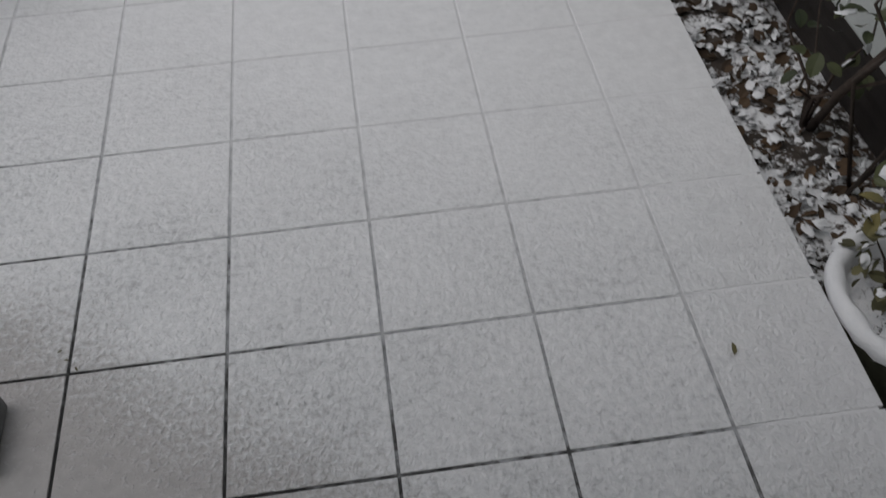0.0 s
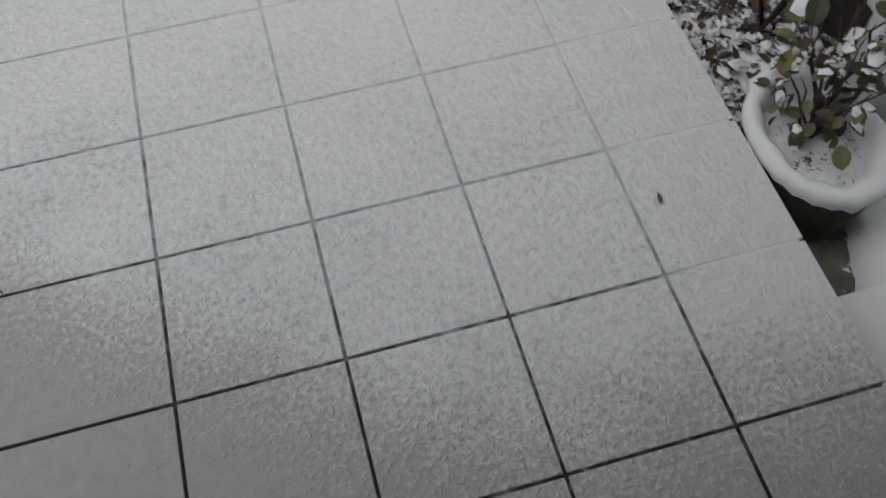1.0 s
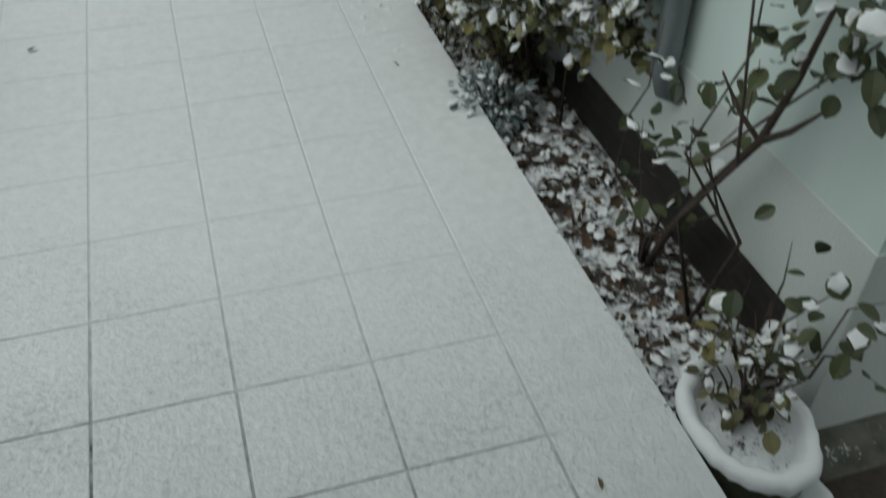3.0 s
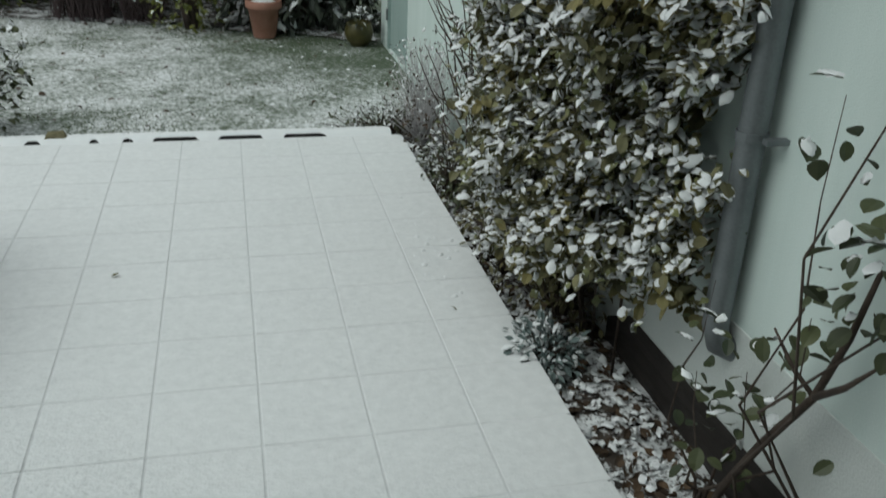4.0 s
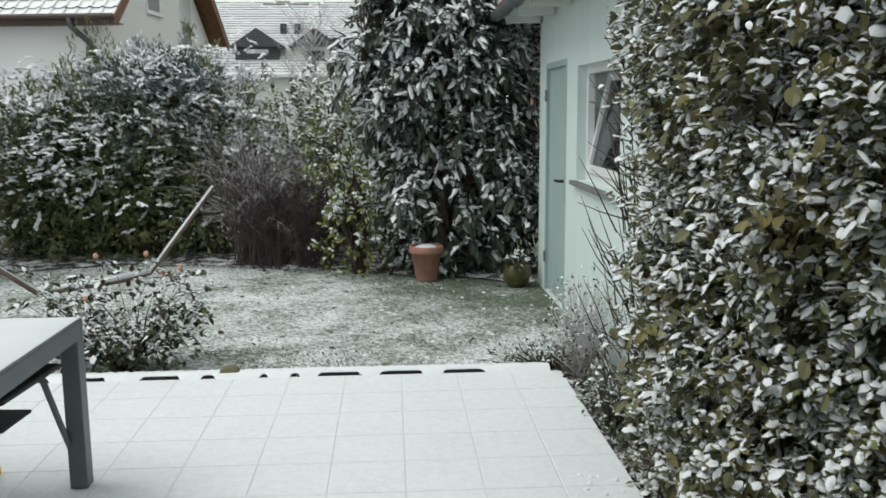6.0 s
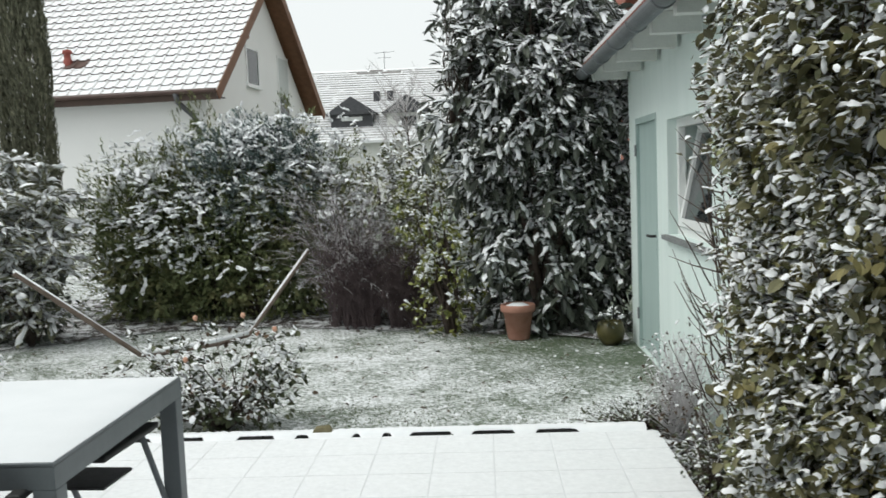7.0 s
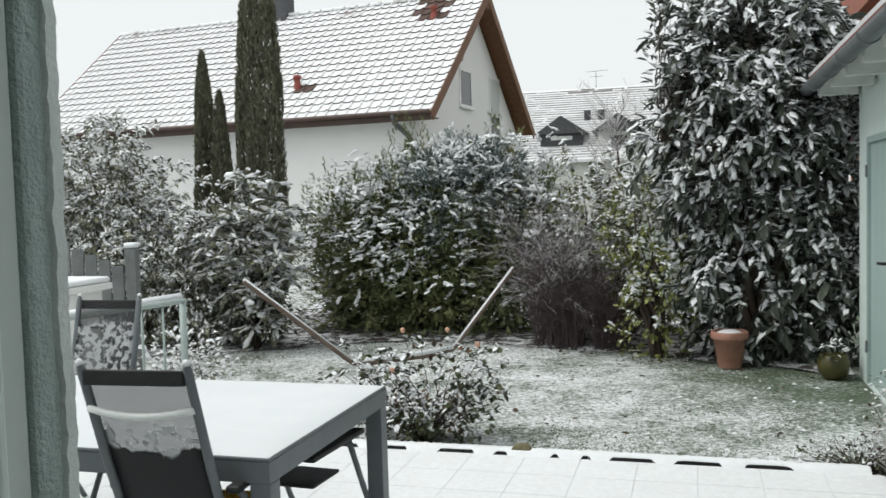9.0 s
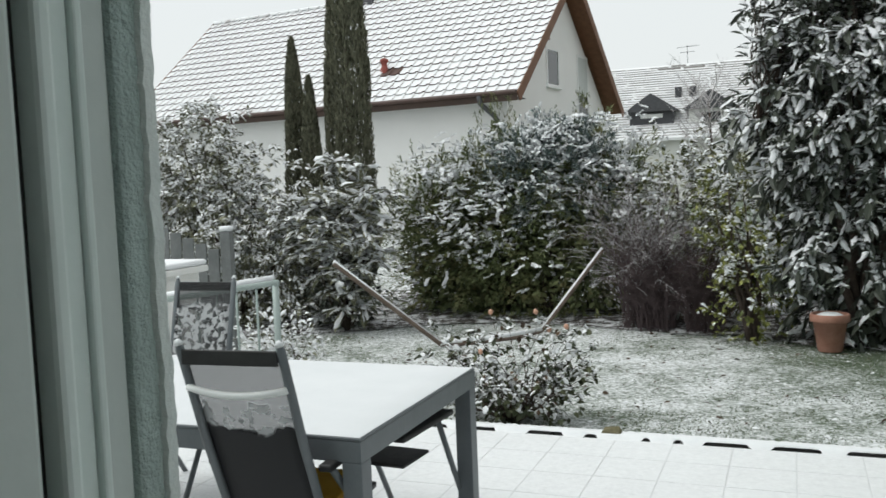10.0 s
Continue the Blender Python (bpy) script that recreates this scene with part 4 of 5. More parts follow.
plant = empty("potted_rose", pose(0.80, -0.07, -0.03), "leafy little rose with snow on its leaves in the oval planter", "rose")
p, o = cloud_points(75, (-0.0, 0.03, 0.13), (0.10, 0.13, 0.12), 21, rough=.3)
foliage(plant, p, o, 0.045, 0.034, CLIMB, 0.5, LEAFR, seed=4, lump=.95)
rr = random.Random(4)
limbs(plant, (0, 0, 0.0), [(rr.uniform(-.1, .1), rr.uniform(-.1, .16), rr.uniform(.12, .3)) for _ in range(16)], 0.006, split=True)

# ---- rose shrubs in the bed and along the wall ----
def rose(at, tips, seed, label, nleaf=14, size=0.06):
    ob = empty("climbing_rose", pose(*at), label, "rose")
    limbs(ob, (0, 0, 0), tips, 0.0065, seed=seed, bend=.22, split=True)
    r = np.random.RandomState(seed)
    pts, outs = [], []
    for t in tips:
        for k in range(nleaf):
            f = r.uniform(0.45, 1.08)
            pts.append(np.array(t) * f + r.normal(0, 0.05, 3))
            outs.append(r.normal(0, 1, 3))
    pts, outs = np.array(pts), np.array(outs)
    outs[:, 2] *= .4
    foliage(ob, pts, outs, size, size * .78, ROSELEAF, 0.42, LEAFR, seed=seed, droop=.5, lump=1.0)
    return ob


rose((0.87, 0.0, -0.05), [(-.05, .06, .36), (.06, -.08, .42), (.02, .05, .46), (.09, -.16, .36), (.05, -.2, .5)], 31, "thorny rose with few leaves and clumps of snow beside the wall", 7, 0.058)
rose((0.86, 0.55, -0.1), [(-.02, -.12, .6), (.04, .18, .7), (-.05, .05, .5), (.02, -.25, .82)], 33, "young thorny rose with round snow-capped leaves beside the downpipe", 15, 0.054)
rose((0.88, 0.30, -0.1), [(.05, .12, 1.3), (.05, -.1, 1.5), (.03, -.02, 1.75)], 36, "tall rose shoots with dark leaves against the wall", 9, 0.066)

cane = empty("rose_cane", pose(0.84, 0.55, -0.1), "thick bare rose branch leaning to the wall, with snow clumps", "rose")
part("branch", tube(bmesh.new(), [(.04, 0, 0), (.04, -.07, .2), (.055, -.16, .4), (.10, -.25, .6), (.12, -.29, .78), (.12, -.33, .97)], [.013, .0125, .012, .011, .009, .006], 8), TWIG, cane, smooth=True)
part("side_branch", tube(bmesh.new(), [(.10, -.25, .6), (.08, -.18, .64), (.05, -.12, .72)], [.007, .006, .003], 6), TWIG, cane, smooth=True)
part("side_branch", tube(bmesh.new(), [(.10, -.25, .6), (.08, -.36, .70), (.04, -.47, .82)], [.010, .008, .004], 6), TWIG, cane, smooth=True)
p, o = cloud_points(60, (.08, -.40, 1.02), (.08, .2, .2), 12, shell=.9)
foliage(cane, p, o, .06, .046, ROSELEAF, .5, LEAFR, seed=14, lump=1.2)

climber = empty("wall_climber", pose(0, 0, 0), "dense evergreen climber loaded with snow against the mint wall", "climber")
rs = np.random.RandomState(9)
pts, outs = [], []
for k in range(1500):
    y0, z0 = rs.uniform(0.82, 3.3), rs.uniform(0.0, 2.65)
    if rs.uniform(0, 1) < (.75 * (y0 > 2.75) + .3 * (z0 > 1.9) * (y0 > 2.0)):
        continue
    if y0 < 0.88 + 0.36 * noise.noise(Vector((z0 * 2.3, 0.4, 0))) and rs.uniform(0, 1) > .3:
        continue
    if y0 < 1.75 and z0 < 0.42 - 0.2 * (y0 - 0.95):
        continue
    body = 0.32 + 0.24 * noise.noise(Vector((y0 * 1.4, z0 * 1.4, 0))) + 0.10 * noise.noise(Vector((y0 * 4, z0 * 4, 2)))
    body *= min(1, max(.12, (3.35 - y0) / 1.25)) * min(1, max(.2, (y0 - .7) / .5)) * (min(1, .5 + z0) if z0 < .5 else 1)
    a = np.array((WALL_X - .02 - body * rs.uniform(.25, 1.0) ** .6, y0, z0))
    d = np.array((-rs.uniform(.2, 1), rs.normal(0, .6), rs.uniform(-.2, .9)))
    d /= np.linalg.norm(d)
    L = rs.uniform(.10, .26) * (.5 + .5 * min(1, body / .3))
    for q in range(int(10 + 46 * L)):
        f = rs.uniform(0, 1.05)
        c = a + d * L * f + np.array((0, 0, -.25 * L * f * f)) + rs.normal(0, .022, 3)
        if c[0] < WALL_X - .01:
            pts.append(c)
            outs.append(d * .6 + rs.normal(0, .7, 3) + np.array((-.4, 0, 0)))
p, o = np.array(pts), np.array(outs)
o /= np.linalg.norm(o, axis=1, keepdims=True)
n = len(p)
foliage(climber, p, o, 0.048, 0.034, CLIMB, 1.4, LEAFR, seed=10, droop=.5, flat=.2, lump=1.1, wild=.4, patch=.75, label="small olive-green oval leaves")
m = 5200
iy, iz = rs.uniform(1.08, 3.1, m), rs.uniform(-.05, 2.6, m)
iz = np.where((iy < 1.75) & (iz < .45), iz + .9, iz)
ip = np.stack([WALL_X - 0.02 - .12 * rs.uniform(0, 1, m), iy, iz], 1)
foliage(climber, ip, np.stack([-np.ones(m), rs.normal(0, .7, m), rs.normal(0, .5, m)], 1), .065, .042, INNERLEAF, 0, LEAF8, seed=23, label="shaded inner leaves, partly withered")
sm = rs.uniform(0, 1, n) < .5
foliage(climber, p[sm] + rs.normal(0, .03, (int(sm.sum()), 3)), o[sm], .036, .026, GREENLEAF, .5, LEAF4, seed=19, droop=.3, flat=.3, lump=1.4, label="young leaves")
rr = random.Random(12)
for k in range(26):
    y0 = rr.uniform(1.3, 3.2)
    a = Vector((0.93, y0, -0.1))
    pts = [a]
    tgt = Vector((WALL_X - rr.uniform(.05, .38), y0 + rr.uniform(-.5, .5), rr.uniform(1.0, 2.6)))
    for j in range(1, 6):
        pts.append(a.lerp(tgt, j / 5) + Vector((rr.uniform(-.05, .03), rr.uniform(-.06, .06), 0)))
    part("stem", tube(bmesh.new(), pts, [0.006 - 0.0009 * j for j in range(6)], 5), TWIG, climber, smooth=True)
# bare shoots at the climber's far end
bm = bmesh.new()
for k in range(110):
    a = Vector((0.85 + rr.uniform(-.1, .1), rr.uniform(2.75, 3.4), rr.uniform(0.1, 1.7)))
    b = a + Vector((rr.uniform(-.22, .05), rr.uniform(-.05, 0.3), rr.uniform(0.05, 0.4)))
    tube(bm, [a, a.lerp(b, .5) + Vector((0, 0, rr.uniform(-.04, .04))), b], [0.0042, 0.0035, 0.0015], 5)
tagged(part("bare_shoots", bm, TWIG, climber, "bare brown shoots", smooth=True), kind="stuff")


def low_shrub(name, at, radii, seed, n, leaf, twig, label, size=0.035, snow=0.35, ntwig=60):
    ob = empty(name, pose(*at), label, "shrub")
    p, o = cloud_points(n, (0, 0, radii[2] * .7), radii, seed, shell=.8, zmin=0.0)
    foliage(ob, p, o, size, size * .5, leaf, snow, seed=seed, lump=1.2)
    r = random.Random(seed)
    tips = []
    for _ in range(ntwig):
        a, e = r.uniform(0, 6.28), r.uniform(.2, 1.3)
        tips.append((radii[0] * math.cos(a) * math.cos(e) * 1.1, radii[1] * math.sin(a) * math.cos(e) * 1.1, radii[2] * 1.6 * math.sin(e)))
    limbs(ob, (0, 0, 0), tips, 0.005, twig, "twigs", seed, sides=4)
    return ob


low_shrub("low_shrub", (0.80, 4.1, -0.1), (0.24, 0.6, 0.42), 41, 700, BROWNLEAF, GREYTWIG, "frosted dry shrub with brown leaves by the garage door", 0.03, .35, 160)
low_shrub("low_shrub", (0.55, 4.25, -0.06), (0.42, 0.17, 0.12), 42, 420, ROSELEAF, TWIG, "low creeping shrub dusted with snow on the terrace corner", 0.035, .4, 70)
low_shrub("low_shrub", (0.76, 3.2, -0.1), (0.15, 0.5, 0.2), 43, 420, ROSELEAF, TWIG, "low leafy shrub with snow beside the terrace", 0.04, .3, 50)
low_shrub("low_shrub", (0.78, 2.2, -0.1), (0.15, 0.5, 0.22), 44, 420, CLIMB, TWIG, "low leafy shrub with snow beside the terrace", 0.04, .3, 50)
# the next one is a leaf pile added in place of the hollow's shade
low_shrub("low_shrub", (0.88, 1.75, -0.1), (0.12, 0.32, 0.26), 47, 420, INNERLEAF, TWIG, "shaded dry undergrowth below the climber", 0.045, .06, 40)
low_shrub("low_shrub", (-4.15, 4.75, -0.08), (0.42, 0.3, 0.42), 63, 700, SHRUB, TWIG, "low shrub thickly covered with snow behind the railing", 0.06, .9, 30)
low_shrub("lavender", (0.70, 1.42, -0.08), (0.14, 0.16, 0.10), 45, 380, BLUEGREEN, TWIG, "small silvery herb tuft spilling over the terrace edge", 0.04, .25, 40)

# leaf litter and snow lumps in the bed
rs = np.random.RandomState(17)
n = 900
pts = np.stack([rs.uniform(EDGE_X + .01, WALL_X - .04, n), rs.uniform(0.1, 4.3, n), rs.uniform(-0.10, -0.06, n)], 1)
v, f = scatter(LEAF8, pts, rs.normal(0, 1, (n, 3)) * np.array((1, 1, .3)), rs.normal(0, .6, (n, 3)) + np.array((0, 0, 1.0)), rs.uniform(.03, .06, n), rs.uniform(.02, .04, n))
tagged(raw("leaf_litter", v, f, BROWNLEAF), "dead brown leaves lying in the flower bed", "leaves", kind="stuff")
n = 620
pts = np.stack([EDGE_X + .005 + .3 * rs.uniform(0, 1, n) ** 1.3, rs.uniform(0.05, 4.3, n), rs.uniform(-0.09, -0.05, n)], 1)
v, f = scatter(CAPR, pts, rs.normal(0, 1, (n, 3)) * np.array((1, 1, .2)), np.tile((0, 0, 1.0), (n, 1)), rs.uniform(.02, .055, n), rs.uniform(.014, .035, n))
v = v + rs.normal(0, .004, v.shape)
tagged(raw("snow_lumps", v, f, SNOW, smooth=True), "lumps of snow on leaves in the flower bed", "snow", kind="stuff")

# rose with orange buds by the lawn
orose = empty("rose_bush", pose(-2.12, 4.5, LAWN_Z), "snow-covered rose bush with withered orange buds by the lawn", "rose")
rr = random.Random(5)
tips = [(rr.uniform(-.62, .5), rr.uniform(-.3, .3), rr.uniform(.16, .68)) for _ in range(46)]
tips += [(.18, 0, .72), (-.12, -.05, .72), (.3, .05, .6)]
limbs(orose, (0, 0, 0), tips, 0.007, TWIG, "stems", 6, sides=5)
tp = np.array([np.array(t) * f for t in tips for f in (.62, .8, .97)])
p, o = shoots(tp, tp * np.array((1, 1, .3)) + np.array((0, 0, .2)), 9, .12, 51, .1, .6, .3)
foliage(orose, p, o, 0.05, 0.036, ROSELEAF, 1.2, LEAFR, seed=52, lump=1.15, patch=.3)
p, o = cloud_points(520, (-.02, 0, .16), (.5, .3, .22), 55, shell=.9, zmin=.0, rough=.4)
foliage(orose, p, o, 0.05, 0.036, ROSELEAF, 1.1, LEAFR, seed=55, lump=1.15, patch=.4)
p, o = cloud_points(160, (0, 0, .34), (.5, .34, .34), 53, shell=.6, zmin=.05)
foliage(orose, p, o, 0.045, 0.03, BROWNLEAF, 0, seed=53, label="withered brown leaves")
for t in sorted([q for q in tips if abs(q[0]) < .42], key=lambda q: -q[2] + q[1])[:5]:
    bm = lathe(bmesh.new(), [(0.0, -.016), (.012, -.01), (.018, .003), (.015, .015), (.007, .022), (0.0, .023)], 8)
    ob = part("bud", bm, BUD, orose, "withered orange rose bud", smooth=True)
    ob.location = (t[0], t[1] - .03, t[2] + .05)
    ob.scale = (.95, .95, 1.0)

# ---- the hedge and trees at the lawn's end ----
def bush(name, at, blobs, n, size, width, leaf, snow, seed, label, cat="shrub", template=LEAF8, droop=.35, lump=1.0, trunk=0.03, rough=.3, shell=.5, flat=.6, core=0, low=.55, shoot=None, wild=.55, patch=.6):
    """blobs: (centre, radii, share of the leaves); core: large shaded leaves inside."""
    ob = empty(name, pose(*at), label, cat)
    ps, os_, tips = [], [], []
    for k, (c, r, share) in enumerate(blobs):
        p, o = cloud_points(int(n * share / (shoot[0] if shoot else 1)), c, r, seed + k, shell=shell, zmin=.02, rough=rough)
        if shoot:
            p, o = shoots(p, o, shoot[0], shoot[1], seed + k, *shoot[2:])
        ps.append(p)
        os_.append(o)
        tips += [tuple(np.array(c) + np.array(r) * q) for q in ((.5, 0, .5), (-.5, .2, .4), (0, -.5, .6), (0, .3, .75), (.2, -.4, 0), (-.4, -.3, .1))]
    foliage(ob, np.concatenate(ps), np.concatenate(os_), size, width, leaf, snow, template, droop, flat, seed, lump=lump, low=low, wild=wild, patch=patch)
    limbs(ob, (0, 0, 0), tips, trunk, TWIG, "branches", seed)
    if core:
        ps, os_ = [], []
        for k, (c, r, share) in enumerate(blobs):
            p, o = cloud_points(int(core * share), c, tuple(q * .86 for q in r), seed + 40 + k, shell=.5, zmin=.02, rough=rough)
            ps.append(p)
            os_.append(o)
        foliage(ob, np.concatenate(ps), np.concatenate(os_), .11, .045 if size < .1 else .07, leaf, 0, LEAF4, droop, flat, seed + 7, "shaded inner foliage")
    return ob


bush("laurel", (0.33, 7.85, LAWN_Z), [((.02, .12, 1.0), (.78, .42, 1.0), .3), ((-.12, .05, 2.4), (.92, .5, 1.1), .34), ((.5, .1, 1.6), (.5, .5, 1.6), .22), ((-.15, 0, 3.2), (.72, .42, .75), .16)],
     11500, .16, .06, LAUREL, 1.9, 60, "tall cherry laurel with long dark leaves weighed down by snow", "laurel", LEAFR, droop=.45, lump=1.08, trunk=.05, flat=.2, core=2600, rough=.45, low=.2, shoot=(9, .26, .25, .5, .5), wild=.35, patch=.45)
bush("laurel_sapling", (-0.62, 7.7, 1.9), [((0, 0, .9), (.16, .16, .9), .6), ((.35, .1, 1.2), (.14, .14, .8), .4)], 190, .13, .042, LAUREL, .4, 66, "upright laurel shoots dusted with snow", "laurel", droop=-.5, trunk=.012)
HEDGE_BLOBS = [((-.85, 0, .85), (.72, .6, 1.05), .23), ((-.35, .1, 1.1), (.5, .5, 1.1), .15), ((.15, .0, 1.0), (.75, .65, 1.15), .24), ((.95, .05, 1.05), (.76, .65, 1.2), .25), ((0.2, .0, .5), (1.65, .68, .7), .13)]
bush("conifer_hedge", (-3.6, 9.3, LAWN_Z), HEDGE_BLOBS, 66000, .07, .014, CONIFER, .0, 70, "dark green conifer hedge with snow in its sprays", "hedge", LEAF4, droop=.0, trunk=.05, rough=.5, flat=.3, core=15000, shoot=(22, .28, .6, .3, .15), wild=.22)
bush("blue_conifer", (-3.1, 9.1, LAWN_Z), [((0.1, 0, 1.7), (.75, .35, .5), 1.0)], 9000, .07, .016, BLUEGREEN, .0, 75, "blue-green conifer sprays heaped with snow above the hedge", "conifer", LEAF4, droop=.0, trunk=.02, rough=.5, core=700, shoot=(22, .28, .7, .3, .15), wild=.22)
bush("green_hedge", (-1.3, 9.1, LAWN_Z), [((-.3, 0, 1.0), (.7, .5, .95), .5), ((.45, 0, 1.0), (.65, .5, 1.0), .5)], 8000, .07, .04, GREENLEAF, .65, 78, "olive green hedge shrub powdered with snow", "hedge", LEAF8, lump=1.25, rough=.5, core=1200, shoot=(12, .2, .3, .45, .2), wild=.4, patch=.6)
bush("euonymus", (-0.72, 7.85, LAWN_Z), [((0, 0, .6), (.3, .22, .65), .6), ((-.22, .2, 1.15), (.28, .22, .55), .4)], 2600, .055, .033, YELLOWLEAF, .32, 81, "yellow-green variegated shrub with patches of snow", "shrub", LEAF8, lump=1.3, rough=.5, shoot=(10, .15, .2, .45, .2), wild=.4, patch=1.0)


def snow_pads(parent, blobs, n, size, seed):
    """Cushions of snow on the boughs, more of them higher up."""
    r = np.random.RandomState(seed)
    for k, (c, rad, share) in enumerate(blobs):
        p, o = cloud_points(int(n * share), c, rad, seed + k, shell=.25, zmin=.25, rough=.5)
        clump = np.array([noise.noise(Vector(q) * 2.6 + Vector((seed, 0, 0))) for q in p])
        keep = (o[:, 2] > -.3) & (r.uniform(0, 1, len(p)) < np.clip(1.75 * p[:, 2] / (c[2] + rad[2]) - .42, 0, 1)) & (clump > -.22)
        p, o = p[keep], o[keep]
        # each cushion is a drape of a few overlapping lumps along one bough
        m = len(p)
        al = np.stack([o[:, 0] * .5 + r.normal(0, .8, m), o[:, 1] * .5 + r.normal(0, .3, m), r.normal(-.2, .25, m)], 1)
        al /= np.linalg.norm(al, axis=1, keepdims=True)
        big = size * r.uniform(.45, 1.5, m)
        p = np.concatenate([p + al * (big * q)[:, None] + r.normal(0, .012, (m, 3)) for q in (0, .55, 1.0)])
        al, big, m = np.tile(al, (3, 1)), np.tile(big, 3) * r.uniform(.6, 1.1, 3 * m), 3 * m
        v, f = scatter(CAPR, p, al, r.normal(0, .25, (m, 3)) + np.array((0, -.35, 1.0)), big, big * r.uniform(.3, .55, m), .005)
        v = v + r.normal(0, .007, v.shape)
        tagged(raw("snow_clumps", v, f, SNOW, parent, "cushions of snow on the sprays", smooth=True), kind="stuff")


for ob in [q for q in scene.objects if q.name in ("conifer_hedge", "blue_conifer")]:
    if ob.name == "conifer_hedge":
        snow_pads(ob, [(c, tuple(q + .1 for q in r), f) for c, r, f in HEDGE_BLOBS], 6800, .085, 171)
    else:
        snow_pads(ob, [((0.1, 0, 1.7), (.85, .45, .58), 1.0)], 1100, .075, 171)


def plumes(parent, blobs, n, length, leaf, seed):
    """Upright feathery tips that break the hedge's outline, some of them powdered with snow."""
    for k, (c, rad, share) in enumerate(blobs):
        p, o = cloud_points(int(n * share * 2.5), c, tuple(q * .92 for q in rad), seed + k, shell=.2, zmin=.3, rough=.5)
        keep = (o[:, 2] > .05) & (o[:, 1] < .6)
        p, o = p[keep], o[keep]
        q, d = shoots(p, o * .35, 34, length, seed + k, .8, .34, .08)
        foliage(parent, q, d, .06, .014, leaf, .10, LEAF4, 0, .3, seed + k, "feathery upright tips", lump=1.5, wild=.2, patch=.6)


for ob in [q for q in scene.objects if q.name in ("conifer_hedge", "blue_conifer")]:
    if ob.name == "conifer_hedge":
        plumes(ob, HEDGE_BLOBS[:4], 300, .36, CONIFER, 301)
    else:
        plumes(ob, [((0.1, 0, 1.7), (.75, .35, .5), 1.0)], 60, .38, BLUEGREEN, 311)


def twig_bush(name, at, height, spread, count, material, seed, label, tip=0.001, arch=0.6, r0=0.0042):
    """Fine stems that rise from one foot and arch over, each with many side twigs."""
    ob = empty(name, pose(*at), label, "shrub")
    r = random.Random(seed)
    bm, fine = bmesh.new(), bmesh.new()
    for _ in range(count):
        a, e = r.uniform(0, 6.28), r.uniform(.05, 1) ** .7
        h = height * r.uniform(.45, 1.1)
        out = Vector((math.cos(a), math.sin(a) * .7, 0)) * spread * e
        base = Vector((r.uniform(-.3, .3) * spread, r.uniform(-.22, .22) * spread, 0))
        p1, p2 = base + out * .35 + Vector((0, 0, h * .8)), base + out * 1.25 + Vector((r.uniform(-.1, .1), r.uniform(-.1, .1), h * (1 - arch * e * r.uniform(.1, .7))))
        pts = [base * (1 - q) ** 2 + p1 * 2 * q * (1 - q) + p2 * q * q + Vector((r.uniform(-.02, .02), r.uniform(-.02, .02), r.uniform(-.02, .02))) for q in (0, .2, .4, .6, .8, 1)]
        tube(bm, pts, [r0, r0 * .85, r0 * .7, r0 * .55, r0 * .4, tip], 4, cap=False)
        for _ in range(11):
            k = r.randrange(2 if material is GREYTWIG else 1, 5)
            q = pts[k].lerp(pts[k + 1], r.random())
            d = (pts[k + 1] - pts[k]).normalized() * .6 + Vector((r.uniform(-.6, .6), r.uniform(-.6, .6), r.uniform(-.3, .5)))
            L = r.uniform(.07, .24)
            tube(fine, [q, q + d * L * .6, q + d * L + Vector((0, 0, -.02))], [.0022, .0017, tip], 3, cap=False)
    tagged(part("stems", bm, PURPLETWIG, ob), kind="stuff")
    tagged(part("side_twigs", fine, material, ob), kind="stuff")
    return ob


twig_bush("bare_shrub", (-1.2, 8.25, LAWN_Z), 0.95, .6, 190, PURPLETWIG, 15, "low leafless shrub of fine purple-brown twigs")
twig_bush("bare_shrub", (-1.7, 8.3, LAWN_Z), 1.15, .6, 190, PURPLETWIG, 5, "leafless purple-brown shrub of fine dense twigs")
twig_bush("frosted_shrub", (-1.85, 8.4, LAWN_Z), 1.75, .72, 190, GREYTWIG, 6, "leafless shrub with frosted grey twig tips", .001, .8)

# left side
bush("snowy_shrub", (-6.7, 7.9, LAWN_Z), [((-.2, 0, 1.0), (1.0, .7, 1.2), .4), ((-.5, 0, 1.9), (.7, .5, .75), .3), ((.45, .1, .8), (.65, .55, .8), .3)], 13000, .085, .034, SHRUB, 1.5, 90,
     "broad evergreen shrub thickly covered with snow", "shrub", LEAF8, droop=.5, lump=1.05, flat=.3, rough=.5, core=2400, shoot=(13, .28, .3, .45, .4), wild=.3, patch=.35)
rhodo = empty("rhododendron", pose(-5.12, 7.75, LAWN_Z), "rhododendron with whorls of long leaves outlined by snow", "rhododendron")
wr = np.random.RandomState(95)
wp, wo = cloud_points(115, (0, 0, 1.05), (.6, .4, .95), 95, shell=.6, rough=.3, zmin=.1)
pts, outs = [], []
for c, q in zip(wp, wo):
    axis = q * .5 + np.array((0, 0, .6))
    for k in range(8):
        a = 6.283 * k / 8 + wr.uniform(-.25, .25)
        pts.append(c + wr.normal(0, .012, 3))
        outs.append(np.array((math.cos(a), math.sin(a), .18)) * 1.6 + axis * .5)
foliage(rhodo, np.array(pts), np.array(outs), .23, .068, SHRUB, 1.7, LEAFR, droop=.85, flat=.8, seed=96, lump=1.0)
# Filler leaves low down; the darker laurel colour paints the shade there.
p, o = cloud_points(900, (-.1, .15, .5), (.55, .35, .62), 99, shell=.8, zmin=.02)
